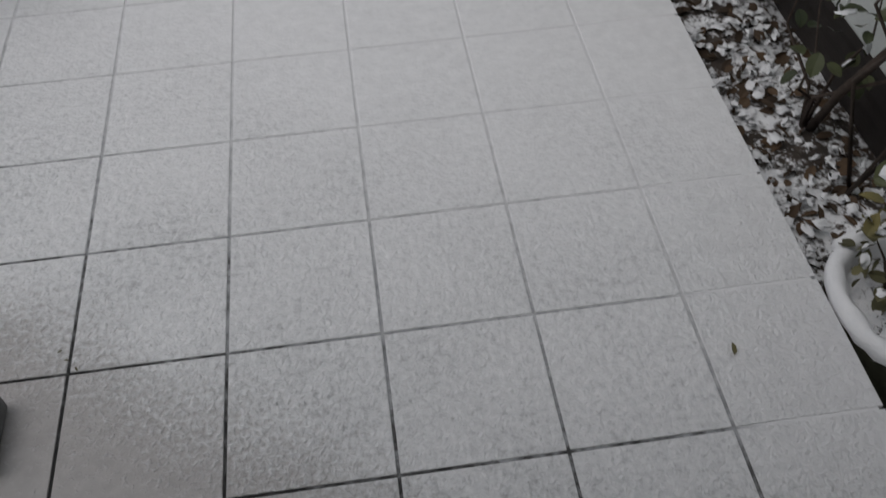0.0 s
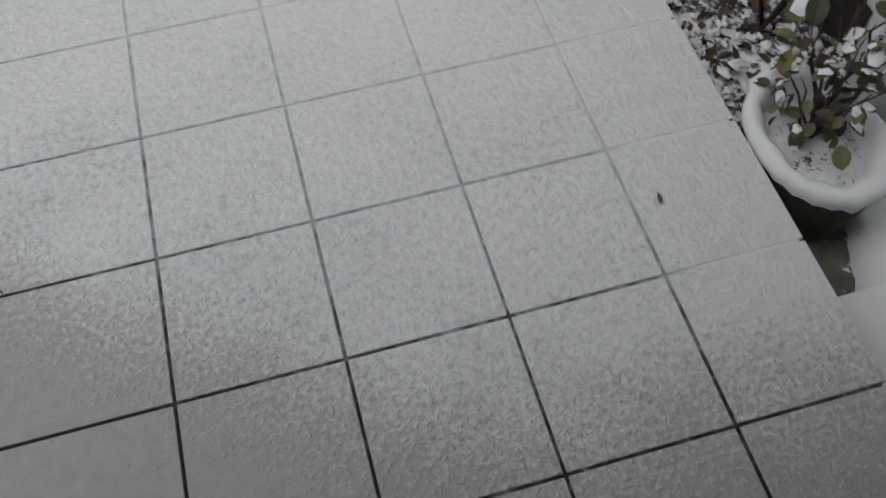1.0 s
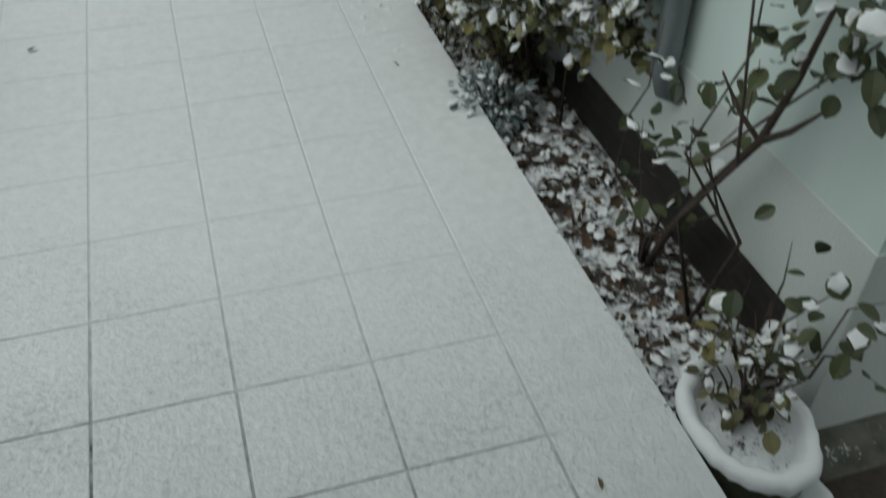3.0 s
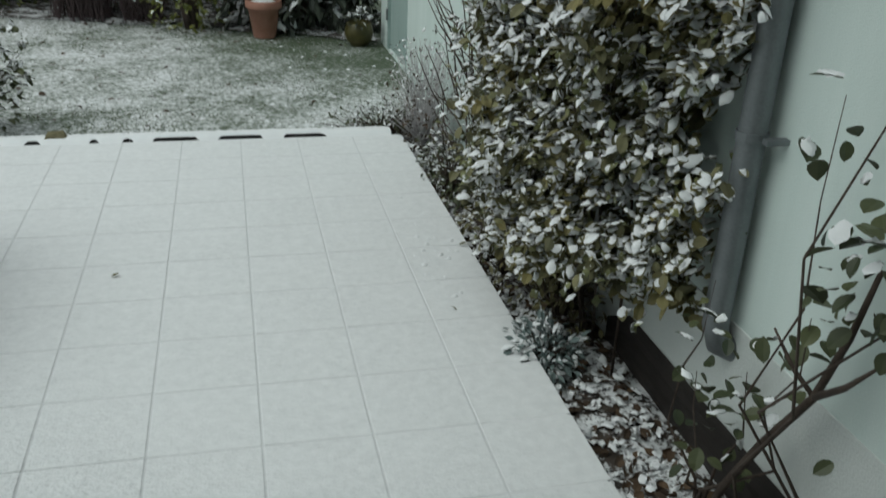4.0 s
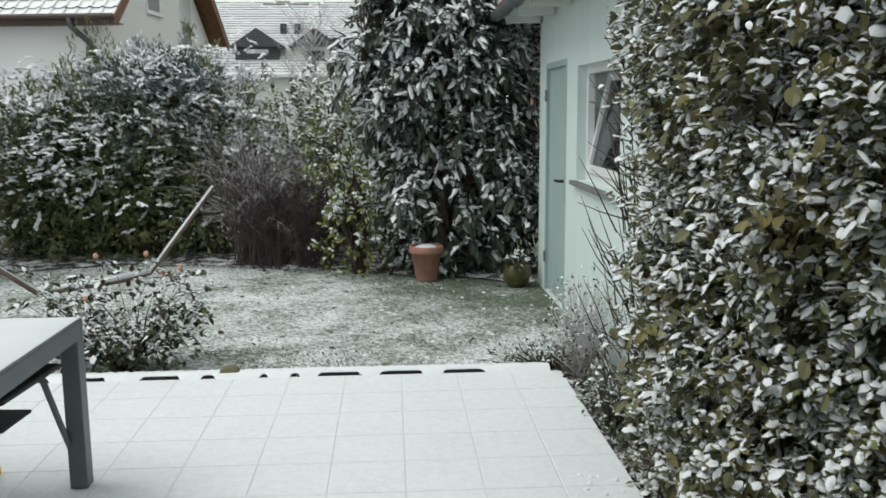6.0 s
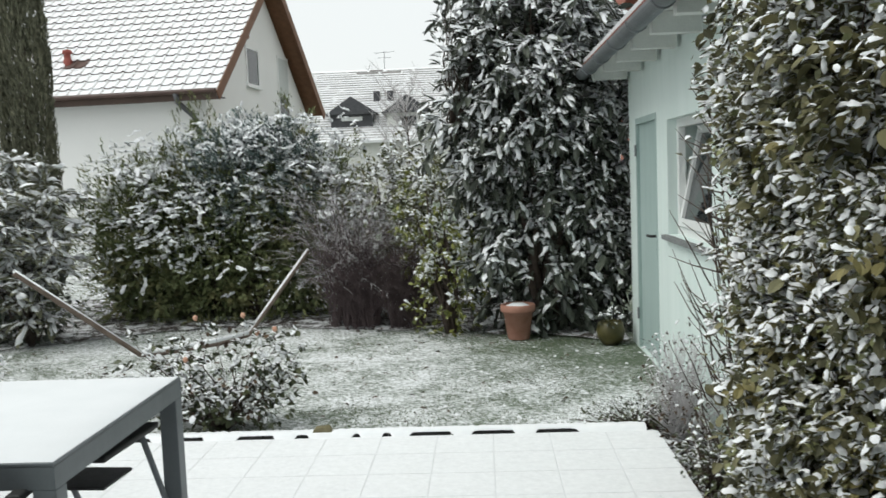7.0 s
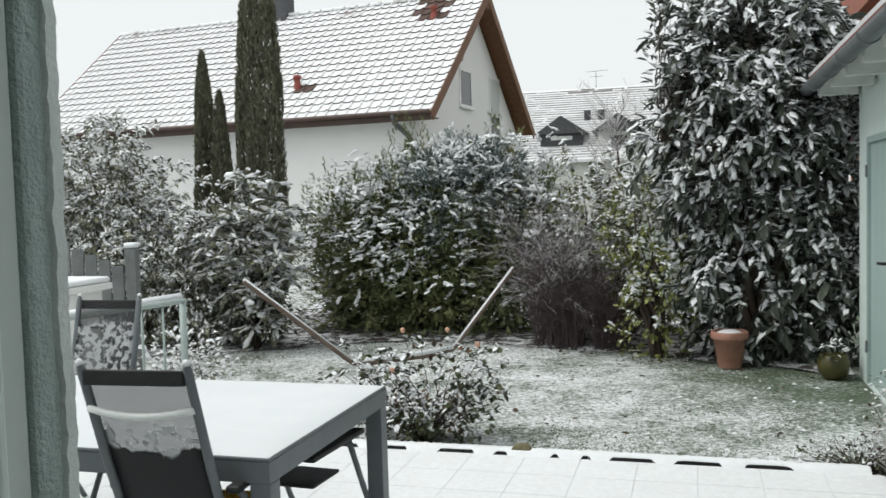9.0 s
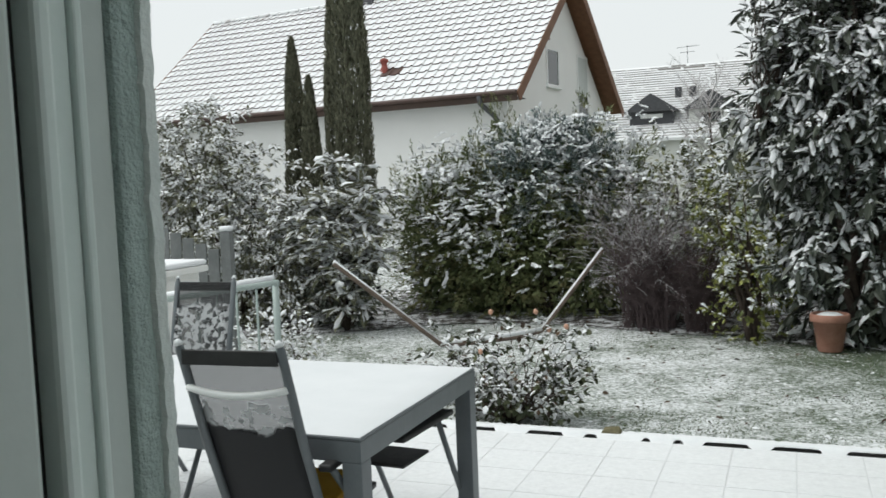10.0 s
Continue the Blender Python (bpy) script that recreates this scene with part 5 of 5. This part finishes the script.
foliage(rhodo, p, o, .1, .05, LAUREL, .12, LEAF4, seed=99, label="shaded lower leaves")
limbs(rhodo, (0, 0, 0), [tuple(q * np.array((.9, .9, .97))) for q in wp[:34]], .012, TWIG, "branches", 97, sides=5)
bush("barberry", (-4.45, 9.8, LAWN_Z), [((0, 0, 1.1), (.5, .4, .75), .5), ((-.1, -.2, .5), (.6, .4, .55), .5)], 2400, .055, .03, BROWNLEAF, .6, 97, "reddish brown shrub with scattered snow", "shrub", LEAF4, shell=.8)


def cypress(at, h, r, seed, label):
    ob = empty("cypress", pose(*at), label, "cypress")
    rs = np.random.RandomState(seed)
    n = int(23000 * h * r)
    z = rs.uniform(0.02, 1, n)
    prof = r * np.clip((z / .12), .3, 1) ** .5 * (1 - z ** 3.2) ** .7
    a = rs.uniform(0, 6.283, n)
    # upright flutes with darker furrows between them
    flute = np.array([.26 * noise.noise(Vector((math.cos(q) * 2.6, math.sin(q) * 2.6, w * h * .7 + seed))) + .16 * noise.noise(Vector((math.cos(q) * 6, math.sin(q) * 6, w * h * 2.2))) for q, w in zip(a, z)])
    d = prof * (1 + flute) * (1 - .3 * rs.uniform(0, 1, n) ** 2)
    p = np.stack([d * np.cos(a), d * np.sin(a), z * h], 1)
    o = np.stack([np.cos(a) * .2, np.sin(a) * .2, np.full(n, 1.3)], 1)
    foliage(ob, p, o, .085, .02, CYPRESS, .004, LEAF4, droop=0, flat=.1, seed=seed, lump=.8, wild=.16)
    part("trunk", tube(bmesh.new(), [(0, 0, 0), (0, 0, h * .5), (0, 0, h * .93)], [.07, .05, .012], 8), TWIG, ob, smooth=True)


cypress((-5.95, 9.67, LAWN_Z), 5.3, .31, 3, "tall dark column-shaped cypress")
cypress((-6.88, 9.8, LAWN_Z), 3.72, .17, 5, "slim dark column-shaped cypress")
cypress((-6.46, 9.5, LAWN_Z), 3.12, .15, 7, "short dark column-shaped cypress")

# soil and litter under the hedge
bm = bmesh.new()
rows = []
for j in range(13):
    yy = 8.0 + 3.0 * j / 12
    row = []
    for i in range(61):
        x = -8.0 + 9.0 * i / 60
        off = -1.2 * max(0, (-3.9 - x)) * .35 - 0.45 * max(0, x + 0.9) + .5 * math.exp(-((x + 3.4) / 1.6) ** 2)
        row.append(bm.verts.new((x, yy + off * (1 - j / 12) + .1 * noise.noise(Vector((x * 2, 0, 0))), LAWN_Z + 0.014 + .02 * noise.noise(Vector((x * 3, yy * 3, 0))) + .03 * min(1, j / 3))))
    rows.append(row)
for a, b in zip(rows, rows[1:]):
    for i in range(60):
        bm.faces.new((a[i], a[i + 1], b[i + 1], b[i]))
tagged(part("hedge_bed", bm, BED, smooth=True), "dark soil with patches of snow under the hedge", "flower bed", kind="structure")

# ---- the neighbour's house ----
nh = empty("house", pose(-7.15, 21.8, -0.1, 0, 0, -6), "white rendered house with a steep snow-covered tile roof", "house")
HL, HW, HE, HR = 14.7, 10.0, 4.05, 4.2
OV = 0.55
# local axes: -x along the eave, +y along the gable
bm = boxes((-HL + .3, -OV, OV, HW - OV, -0.4, HE + .02))
# gable triangle
g = [bm.verts.new(q) for q in ((-OV, OV, HE + .02), (-OV, HW - OV, HE + .02), (-OV, HW / 2, HE + HR - .35), (-HL + .3, OV, HE + .02), (-HL + .3, HW - OV, HE + .02), (-HL + .3, HW / 2, HE + HR - .35))]
bm.faces.new((g[0], g[1], g[2]))
bm.faces.new((g[5], g[4], g[3]))
bm.faces.new((g[0], g[2], g[5], g[3]))
bm.faces.new((g[1], g[4], g[5], g[2]))
part("wall", bm, mottled("white_house_render", (0.74, 0.74, 0.73), (0.82, 0.82, 0.81), 0.8, 90, 0.9, bump=0.004), nh)
roof = empty("roof", pose(0, 0, 0), "", "")
for k in ("label", "category"):
    if k in roof:
        del roof[k]
roof.parent = nh
sl = math.hypot(HW / 2, HR)
ang = math.degrees(math.atan2(HR, HW / 2))
for side in (0, 1):
    m = pose(0, 0, HE - .05, ang, 0, 0) if side == 0 else pose(0, HW, HE - .05, 0, 0, 180) @ pose(HL, 0, 0, ang, 0, 0)
    bm = bmesh.new()
    box(bm, -HL, 0.0, 0, sl, -.10, 0.0, m=m)
    part("deck", bm, BROWNWOOD, roof)
for x0 in (-HL - .03, 0.002):
    for m in (pose(0, 0, HE - .05, ang, 0, 0), pose(0, HW, HE - .05, 0, 0, 180) @ pose(0, 0, 0, ang, 0, 0)):
        bm = bmesh.new()
        if m.to_euler().z > 1 or m.to_euler().z < -1:
            box(bm, -x0 - .028, -x0, -.05, sl + .02, -.24, .05, m=m)
        else:
            box(bm, x0, x0 + .028, -.05, sl + .02, -.24, .05, m=m)
        part("verge_board", bm, mottled("brown_verge", (0.12, 0.058, 0.034), (0.22, 0.115, 0.07), 3, 40, 0.7), roof, "red-brown verge board")
part("eave_board", boxes((-HL, 0, -.04, -.012, HE - .26, HE - .05)), mottled("brown_eave", (0.045, 0.03, 0.024), (0.085, 0.055, 0.042), 3, 40, 0.7), roof)
part("soffit", boxes((-HL, 0, -.01, OV, HE - .2, HE - .17)), SLATE, roof)
part("purlin", boxes((-OV, 0.0, HW / 4 - .09, HW / 4 + .09, HE + HR / 2 - .45, HE + HR / 2 - .2)), BROWNWOOD, roof)
part("purlin", boxes((-OV, 0.0, HW / 2 - .09, HW / 2 + .09, HE + HR - .6, HE + HR - .3)), BROWNWOOD, roof)
bm = tube(bmesh.new(), [(-HL, -.10, HE - .03), (0, -.10, HE - .03)], .065, 10)
part("gutter", bm, mottled("brown_gutter", (0.05, 0.03, 0.025), (0.1, 0.06, 0.05), 3, 30, 0.5), nh)
bm = tube(bmesh.new(), [(-1.1, -.10, HE - .06), (-1.08, -.06, HE - .28), (-.85, OV - .25, HE - .6), (-.75, OV - .07, HE - .85), (-.75, OV - .07, -.3)], .07, 10)
part("downpipe", bm, SLATE, nh, smooth=True)
bm = boxes((-7.9, -7.3, HW / 2 - .3, HW / 2 + .3, HE + HR - .6, HE + HR + .65))
part("chimney", bm, SLATE, nh)


def gable_window(y0, y1, z0, z1, bar):
    x = -OV
    w = part("window", boxes((x, x + .03, y0, y0 + .08, z0, z1), (x, x + .03, y1 - .08, y1, z0, z1), (x, x + .03, y0 + .08, y1 - .08, z0, z0 + .08), (x, x + .03, y0 + .08, y1 - .08, z1 - .08, z1)), WHITEPAINT, nh)
    part("pane", boxes((x, x + .012, y0 + .08, y1 - .08, z0 + .08, z1 - .08)), GLASS, w)
    part("sill", boxes((x, x + .1, y0 - .05, y1 + .05, z0 - .05, z0 - .005)), WHITEPAINT, w)
    if bar:
        part("bar", boxes((x + .012, x + .035, y0 + .08, y1 - .08, bar, bar + .07)), WHITEPAINT, w)
        part("shutter", boxes((x + .013, x + .03, y0 + .08, y1 - .08, bar + .07, z1 - .08)), GREYPVC, w, "half-closed grey roller shutter")


gable_window(3.65, 4.75, 4.5, 5.7, 0)
gable_window(6.5, 7.6, 3.5, 5.75, 4.4)
# terracotta roof vents
for vx, vs in ((-4.9, 1.75), (-1.45, 5.2)):
    m = pose(0, 0, HE - .05, ang, 0, 0) @ Matrix.Translation((vx, vs, 0.03))
    q = m.translation
    bm = lathe(bmesh.new(), [(.13, -.1), (.12, .06), (.09, .1), (.09, .24), (.14, .26), (.12, .34), (0, .38)], 10)
    ob = part("roof_vent", bm, mottled("red_clay", (0.2, 0.05, 0.04), (0.3, 0.09, 0.07), 5, 60, 0.8), roof, "red clay vent", smooth=True)
    ob.location = q
for k in range(32):
    x = -HL + HL * k / 32
    bm = bmesh.new()
    prof = [(.15 * math.cos(q), .11 * math.sin(q)) for q in [math.pi * j / 6 for j in range(7)]]
    ra = [bm.verts.new((x, HW / 2 + p, HE + HR - .08 + q * 1.1)) for p, q in prof]
    rb = [bm.verts.new((x + .41, HW / 2 + p * .92, HE + HR - .08 + q)) for p, q in prof]
    for a in range(6):
        bm.faces.new((ra[a], ra[a + 1], rb[a + 1], rb[a]))
    part("ridge_tile", bm, ROOFTILE, roof)

# ---- houses far off ----
fh = empty("far_house", pose(-9.0, 48.0, -0.1, 0, 0, 0), "distant house with two dormers and a snowy roof", "house")
bm = boxes((-2, 14, 0.5, 9.5, -0.3, 3.7))
part("wall", bm, CREAM, fh)
bm = bmesh.new()
vv = [bm.verts.new(q) for q in ((-2.5, 0, 3.6), (14.5, 0, 3.6), (14.5, 5, 8.05), (-2.5, 5, 8.05), (-2.5, 10, 3.6), (14.5, 10, 3.6), (-2.5, 0, 3.45), (14.5, 0, 3.45))]
for q in ((0, 1, 2, 3), (3, 2, 5, 4), (0, 3, 4), (1, 5, 2), (6, 7, 1, 0)):
    bm.faces.new([vv[k] for k in q])
part("roof", bm, ROOFTILE, fh, "snowy tile roof")
# bare lower edges of the tile courses, broken where snow lies over them
cr = random.Random(77)
WETTILE = mottled("half_snowed_tile_edge", (0.26, 0.24, 0.23), (0.5, 0.48, 0.47), 2, 30, 0.8, bump=0.0)
for k in range(1, 30):
    yy = 5 * k / 30
    zz = 3.6 + 4.45 * k / 30
    bm = bmesh.new()
    x = -2.4
    while x < 14:
        L = cr.uniform(.8, 3.0)
        hgt = cr.uniform(.005, .03) if not (1.2 < x < 3.0 and k > 27) else .08
        box(bm, x, min(x + L, 14.4), yy - .06, yy, zz - .01, zz + hgt)
        x += L + cr.uniform(.03, .2)
    part("tile_course", bm, WETTILE, fh)
bm = tube(bmesh.new(), [(3.0, 5, 7.9), (3.0, 5, 9.1)], [.015, .015], 6)
tube(bm, [(2.4, 5, 9.0), (3.7, 5, 9.05)], [.012, .012], 5)
tube(bm, [(2.6, 5, 8.7), (3.4, 5, 8.72)], [.012, .012], 5)
part("antenna", bm, SLATE, fh, "thin roof antenna")


def dormer(x, w, dark):
    d = part("dormer", boxes((x - w / 2, x + w / 2, 0.9, 3.5, 3.9, 5.2)), SLATE if dark else CREAM, fh, "dormer")
    bm = bmesh.new()
    q = [bm.verts.new(p) for p in ((x - w / 2 - .3, .6, 5.1), (x, .6, 6.1), (x + w / 2 + .3, .6, 5.1), (x - w / 2 - .3, 4.4, 5.1), (x, 4.4, 6.1), (x + w / 2 + .3, 4.4, 5.1))]
    for f in ((0, 1, 4, 3), (1, 2, 5, 4), (0, 2, 1), (3, 4, 5), (0, 3, 5, 2)):
        bm.faces.new([q[k] for k in f])
    part("dormer_roof", bm, SLATE, d)
    z0 = 4.75 if dark else 4.1
    part("dormer_window", boxes((x - .6, x + .6, .86, .9, z0, z0 + (.22 if dark else .9))), WHITEPAINT, d)
    if not dark:
        part("pane", boxes((x - .5, x + .5, .84, .86, z0 + .1, z0 + .8)), GLASS, d)


dormer(1.45, 2.4, True)
dormer(4.6, 2.3, False)
for x in (2.7, 3.5):
    part("chimney", boxes((x - .17, x + .17, 2.6, 3.0, 5.0, 6.5)), SLATE, fh)

rh = empty("brick_house", pose(3.1, 14.0, -0.2), "neighbouring building with a red gable behind the garage", "house")
part("wall", boxes((0, 8, 0, 7, -.2, 5.2)), REDROOF, rh, "red-brown cladding")
bm = bmesh.new()
vv = [bm.verts.new(q) for q in ((-.5, -.4, 5.0), (8.5, -.4, 5.0), (8.5, 3.5, 7.6), (-.5, 3.5, 7.6), (-.5, 7.4, 5.0), (8.5, 7.4, 5.0))]
for q in ((0, 1, 2, 3), (3, 2, 5, 4), (0, 3, 4), (1, 5, 2), (0, 4, 5, 1)):
    bm.faces.new([vv[k] for k in q])
part("roof", bm, REDROOF, rh)

# bare tree before the distant house
bt = empty("bare_tree", pose(-2.7, 27.0, -0.2), "leafless young tree with thin snowy branches", "tree")
r = random.Random(8)
bm = tube(bmesh.new(), [(0, 0, 0), (.1, 0, 2.0), (0, .1, 4.0)], [.07, .05, .02], 8)
part("trunk", bm, TWIG, bt, smooth=True)
bm = bmesh.new()
for _ in range(46):
    z0 = r.uniform(1.8, 4.0)
    a = Vector((.05, .05, z0))
    th, L = r.uniform(0, 6.28), r.uniform(.8, 2.0)
    b = a + Vector((math.cos(th) * .65, math.sin(th) * .65, .8)) * L
    c = a.lerp(b, .5) + Vector((r.uniform(-.15, .15), r.uniform(-.15, .15), -.1))
    tube(bm, [a, c, b], [.018, .011, .004], 5)
    for _ in range(5):
        q = c.lerp(b, r.uniform(0, 1))
        tube(bm, [q, q + Vector((r.uniform(-.4, .4), r.uniform(-.4, .4), r.uniform(.1, .5)))], [.008, .003], 4)
part("branches", bm, GREYTWIG, bt)

# ---- small things on the terrace ----
def dead_leaf(x, y, a, size):
    v, f = scatter(LEAF8, np.array([(x, y, 0.006)]), np.array([(math.cos(a), math.sin(a), .25)]), np.array([(.3, .2, 1.0)]), np.array([size]), np.array([size * .45]))
    tagged(raw("dead_leaf", v, f, INNERLEAF), "small curled dark leaf lying on the snow", "leaf", group="leaves on the terrace")


dead_leaf(.39, -.175, 1.4, .032)
dead_leaf(-.885, 2.21, .6, .04)
dead_leaf(.44, 1.73, 2.2, .03)
for q in range(3):
    dead_leaf(-.98 - .02 * q, .0 + .03 * q, 2.0 + q, .012)
block = part("stone_block", boxes((-1.35, -1.11, -0.22, -0.06, 0.001, 0.07), bevel=0.01), mottled("grey_stone", (0.1, 0.1, 0.1), (0.2, 0.2, 0.2), 20, 150, 0.9))
tagged(block, "small grey stone block on the bare tiles by the wall", "stone block")
rs = np.random.RandomState(3)
n = 26
pts = np.stack([rs.uniform(.38, .6, n), rs.normal(2.45, .25, n), np.full(n, .0)], 1)
v, f = scatter(CAP, pts, rs.normal(0, 1, (n, 3)) * np.array((1, 1, 0)), np.tile((0, 0, 1.0), (n, 1)), rs.uniform(.01, .04, n), rs.uniform(.01, .03, n))
tagged(raw("snow_crumbs", v, f, SNOW, smooth=True), "crumbs of snow fallen from the climber onto the terrace", "snow", kind="stuff")

# ---- tiles and pavers, piece by piece ----
def slab_mesh(name, w, d, z0, z1, bev, material):
    bm = boxes((-w / 2, w / 2, -d / 2, d / 2, z0, z1), bevel=bev)
    me = bpy.data.meshes.new(name)
    bm.to_mesh(me)
    bm.free()
    me.materials.append(material)
    return me


TG = 0.007
tile_me = slab_mesh("tile", S - TG, S - TG, -0.012, 0.0, 0.0018, TILE)
tile_r = slab_mesh("tile", EDGE_X - S - TG / 2 - .002, S - TG, -0.012, 0.0, 0.0018, TILE)
for j in range(-3, 12):
    for i in range(-16, 2):
        y0 = j * S
        if y0 > 4.0:
            continue
        if i == 1:
            ob = new("tile", tile_r)
            ob.location = ((S + EDGE_X) / 2 + TG / 4, y0 + S / 2, 0)
        else:
            ob = new("tile", tile_me)
            ob.location = (i * S + S / 2, y0 + S / 2, 0)
        ob.parent = terrace
paver_me = slab_mesh("paver", .392, .192, -.06, 0, .006, PAVESNOW)
for i in range(5):
    for j in range(14):
        ob = new("paver", paver_me)
        ob.location = (1.4 + .4 * i - .2 * (j % 2), -1.5 + .2 * j, -.19 + .003 * ((i * 7 + j * 3) % 5 - 2))
        ob.parent = path

# roof tiles: a pan with a roll at one side
TW, TH = 0.32, 0.345
bm = bmesh.new()
prof = [(0, .0), (.05, -.012), (.16, -.015), (.22, .0), (.25, .035), (.29, .045), (.325, .02)]
lo = [bm.verts.new((p, 0, q * .8 + .04)) for p, q in prof]
hi = [bm.verts.new((p, TH + .04, q * .7 + .0)) for p, q in prof]
ft = [bm.verts.new((p, 0, q * .7 + .002)) for p, q in prof]
for k in range(len(prof) - 1):
    bm.faces.new((lo[k], lo[k + 1], hi[k + 1], hi[k]))
    bm.faces.new((ft[k], ft[k + 1], lo[k + 1], lo[k])).material_index = 1
roof_me = bpy.data.meshes.new("roof_tile")
bm.to_mesh(roof_me)
bm.free()
roof_me.materials.append(ROOFTILE)
BARETILE = mottled("bare_roof_tile", (0.06, 0.04, 0.035), (0.13, 0.09, 0.08), 3, 30, 0.9)
nb = Net(BARETILE)
edge = nb.maths("SUBTRACT", nb.noise(1.1, 4, rough=0.75), nb.maths("MULTIPLY", nb.step(nb.split(nb.pos())[2], 4.0, 7.0), 0.14))
nb.colour(nb.mix(nb.step(edge, 0.46, 0.66), nb.ramp(nb.noise(5), [(0.3, (0.07, 0.05, 0.045)), (0.7, (0.15, 0.11, 0.10))]), (0.62, 0.63, 0.64)))
BARECLAY = mottled("snow_free_roof_tile", (0.07, 0.045, 0.04), (0.13, 0.085, 0.07), 3, 30, 0.9)
bare_me = roof_me.copy()
bare_me.materials[0] = BARECLAY
roof_me.materials.append(BARETILE)
RM = pose(0, 0, HE - .05, ang, 0, 0)
rest_v, rest_f = [], []
tv = [tuple(q.co) for q in roof_me.vertices]
tf = [tuple(q.vertices) for q in roof_me.polygons]
NR, NC = int(sl / TH), int(HL / TW)
for side in (0, 1):
    for j in range(NR):
        for i in range(NC):
            x = -HL + HL * i / NC
            m = RM @ Matrix.Translation((x, j * sl / NR, .012)) if side == 0 else pose(0, HW, HE - .05, 0, 0, 180) @ pose(HL, 0, 0, ang, 0, 0) @ Matrix.Translation((x, j * sl / NR, .012))
            if side == 0 and i >= NC - 18:
                ob = new("roof_tile", bare_me if (j == 4 and NC - 15 <= i <= NC - 14) or (j >= NR - 4 and NC - 6 <= i + (j % 2) <= NC - 4) else roof_me)
                ob.parent = roof
                ob.matrix_local = m
            else:
                b = len(rest_v)
                rest_v += [m @ Vector(q) for q in tv]
                rest_f += [tuple(b + q for q in f) for f in tf]
rest = tagged(raw("roof_tiles", rest_v, rest_f, ROOFTILE, roof), kind="stuff")
rest.data.materials.append(BARETILE)
slots = [q.material_index for q in roof_me.polygons]
rest.data.polygons.foreach_set("material_index", slots * (len(rest.data.polygons) // len(slots)))
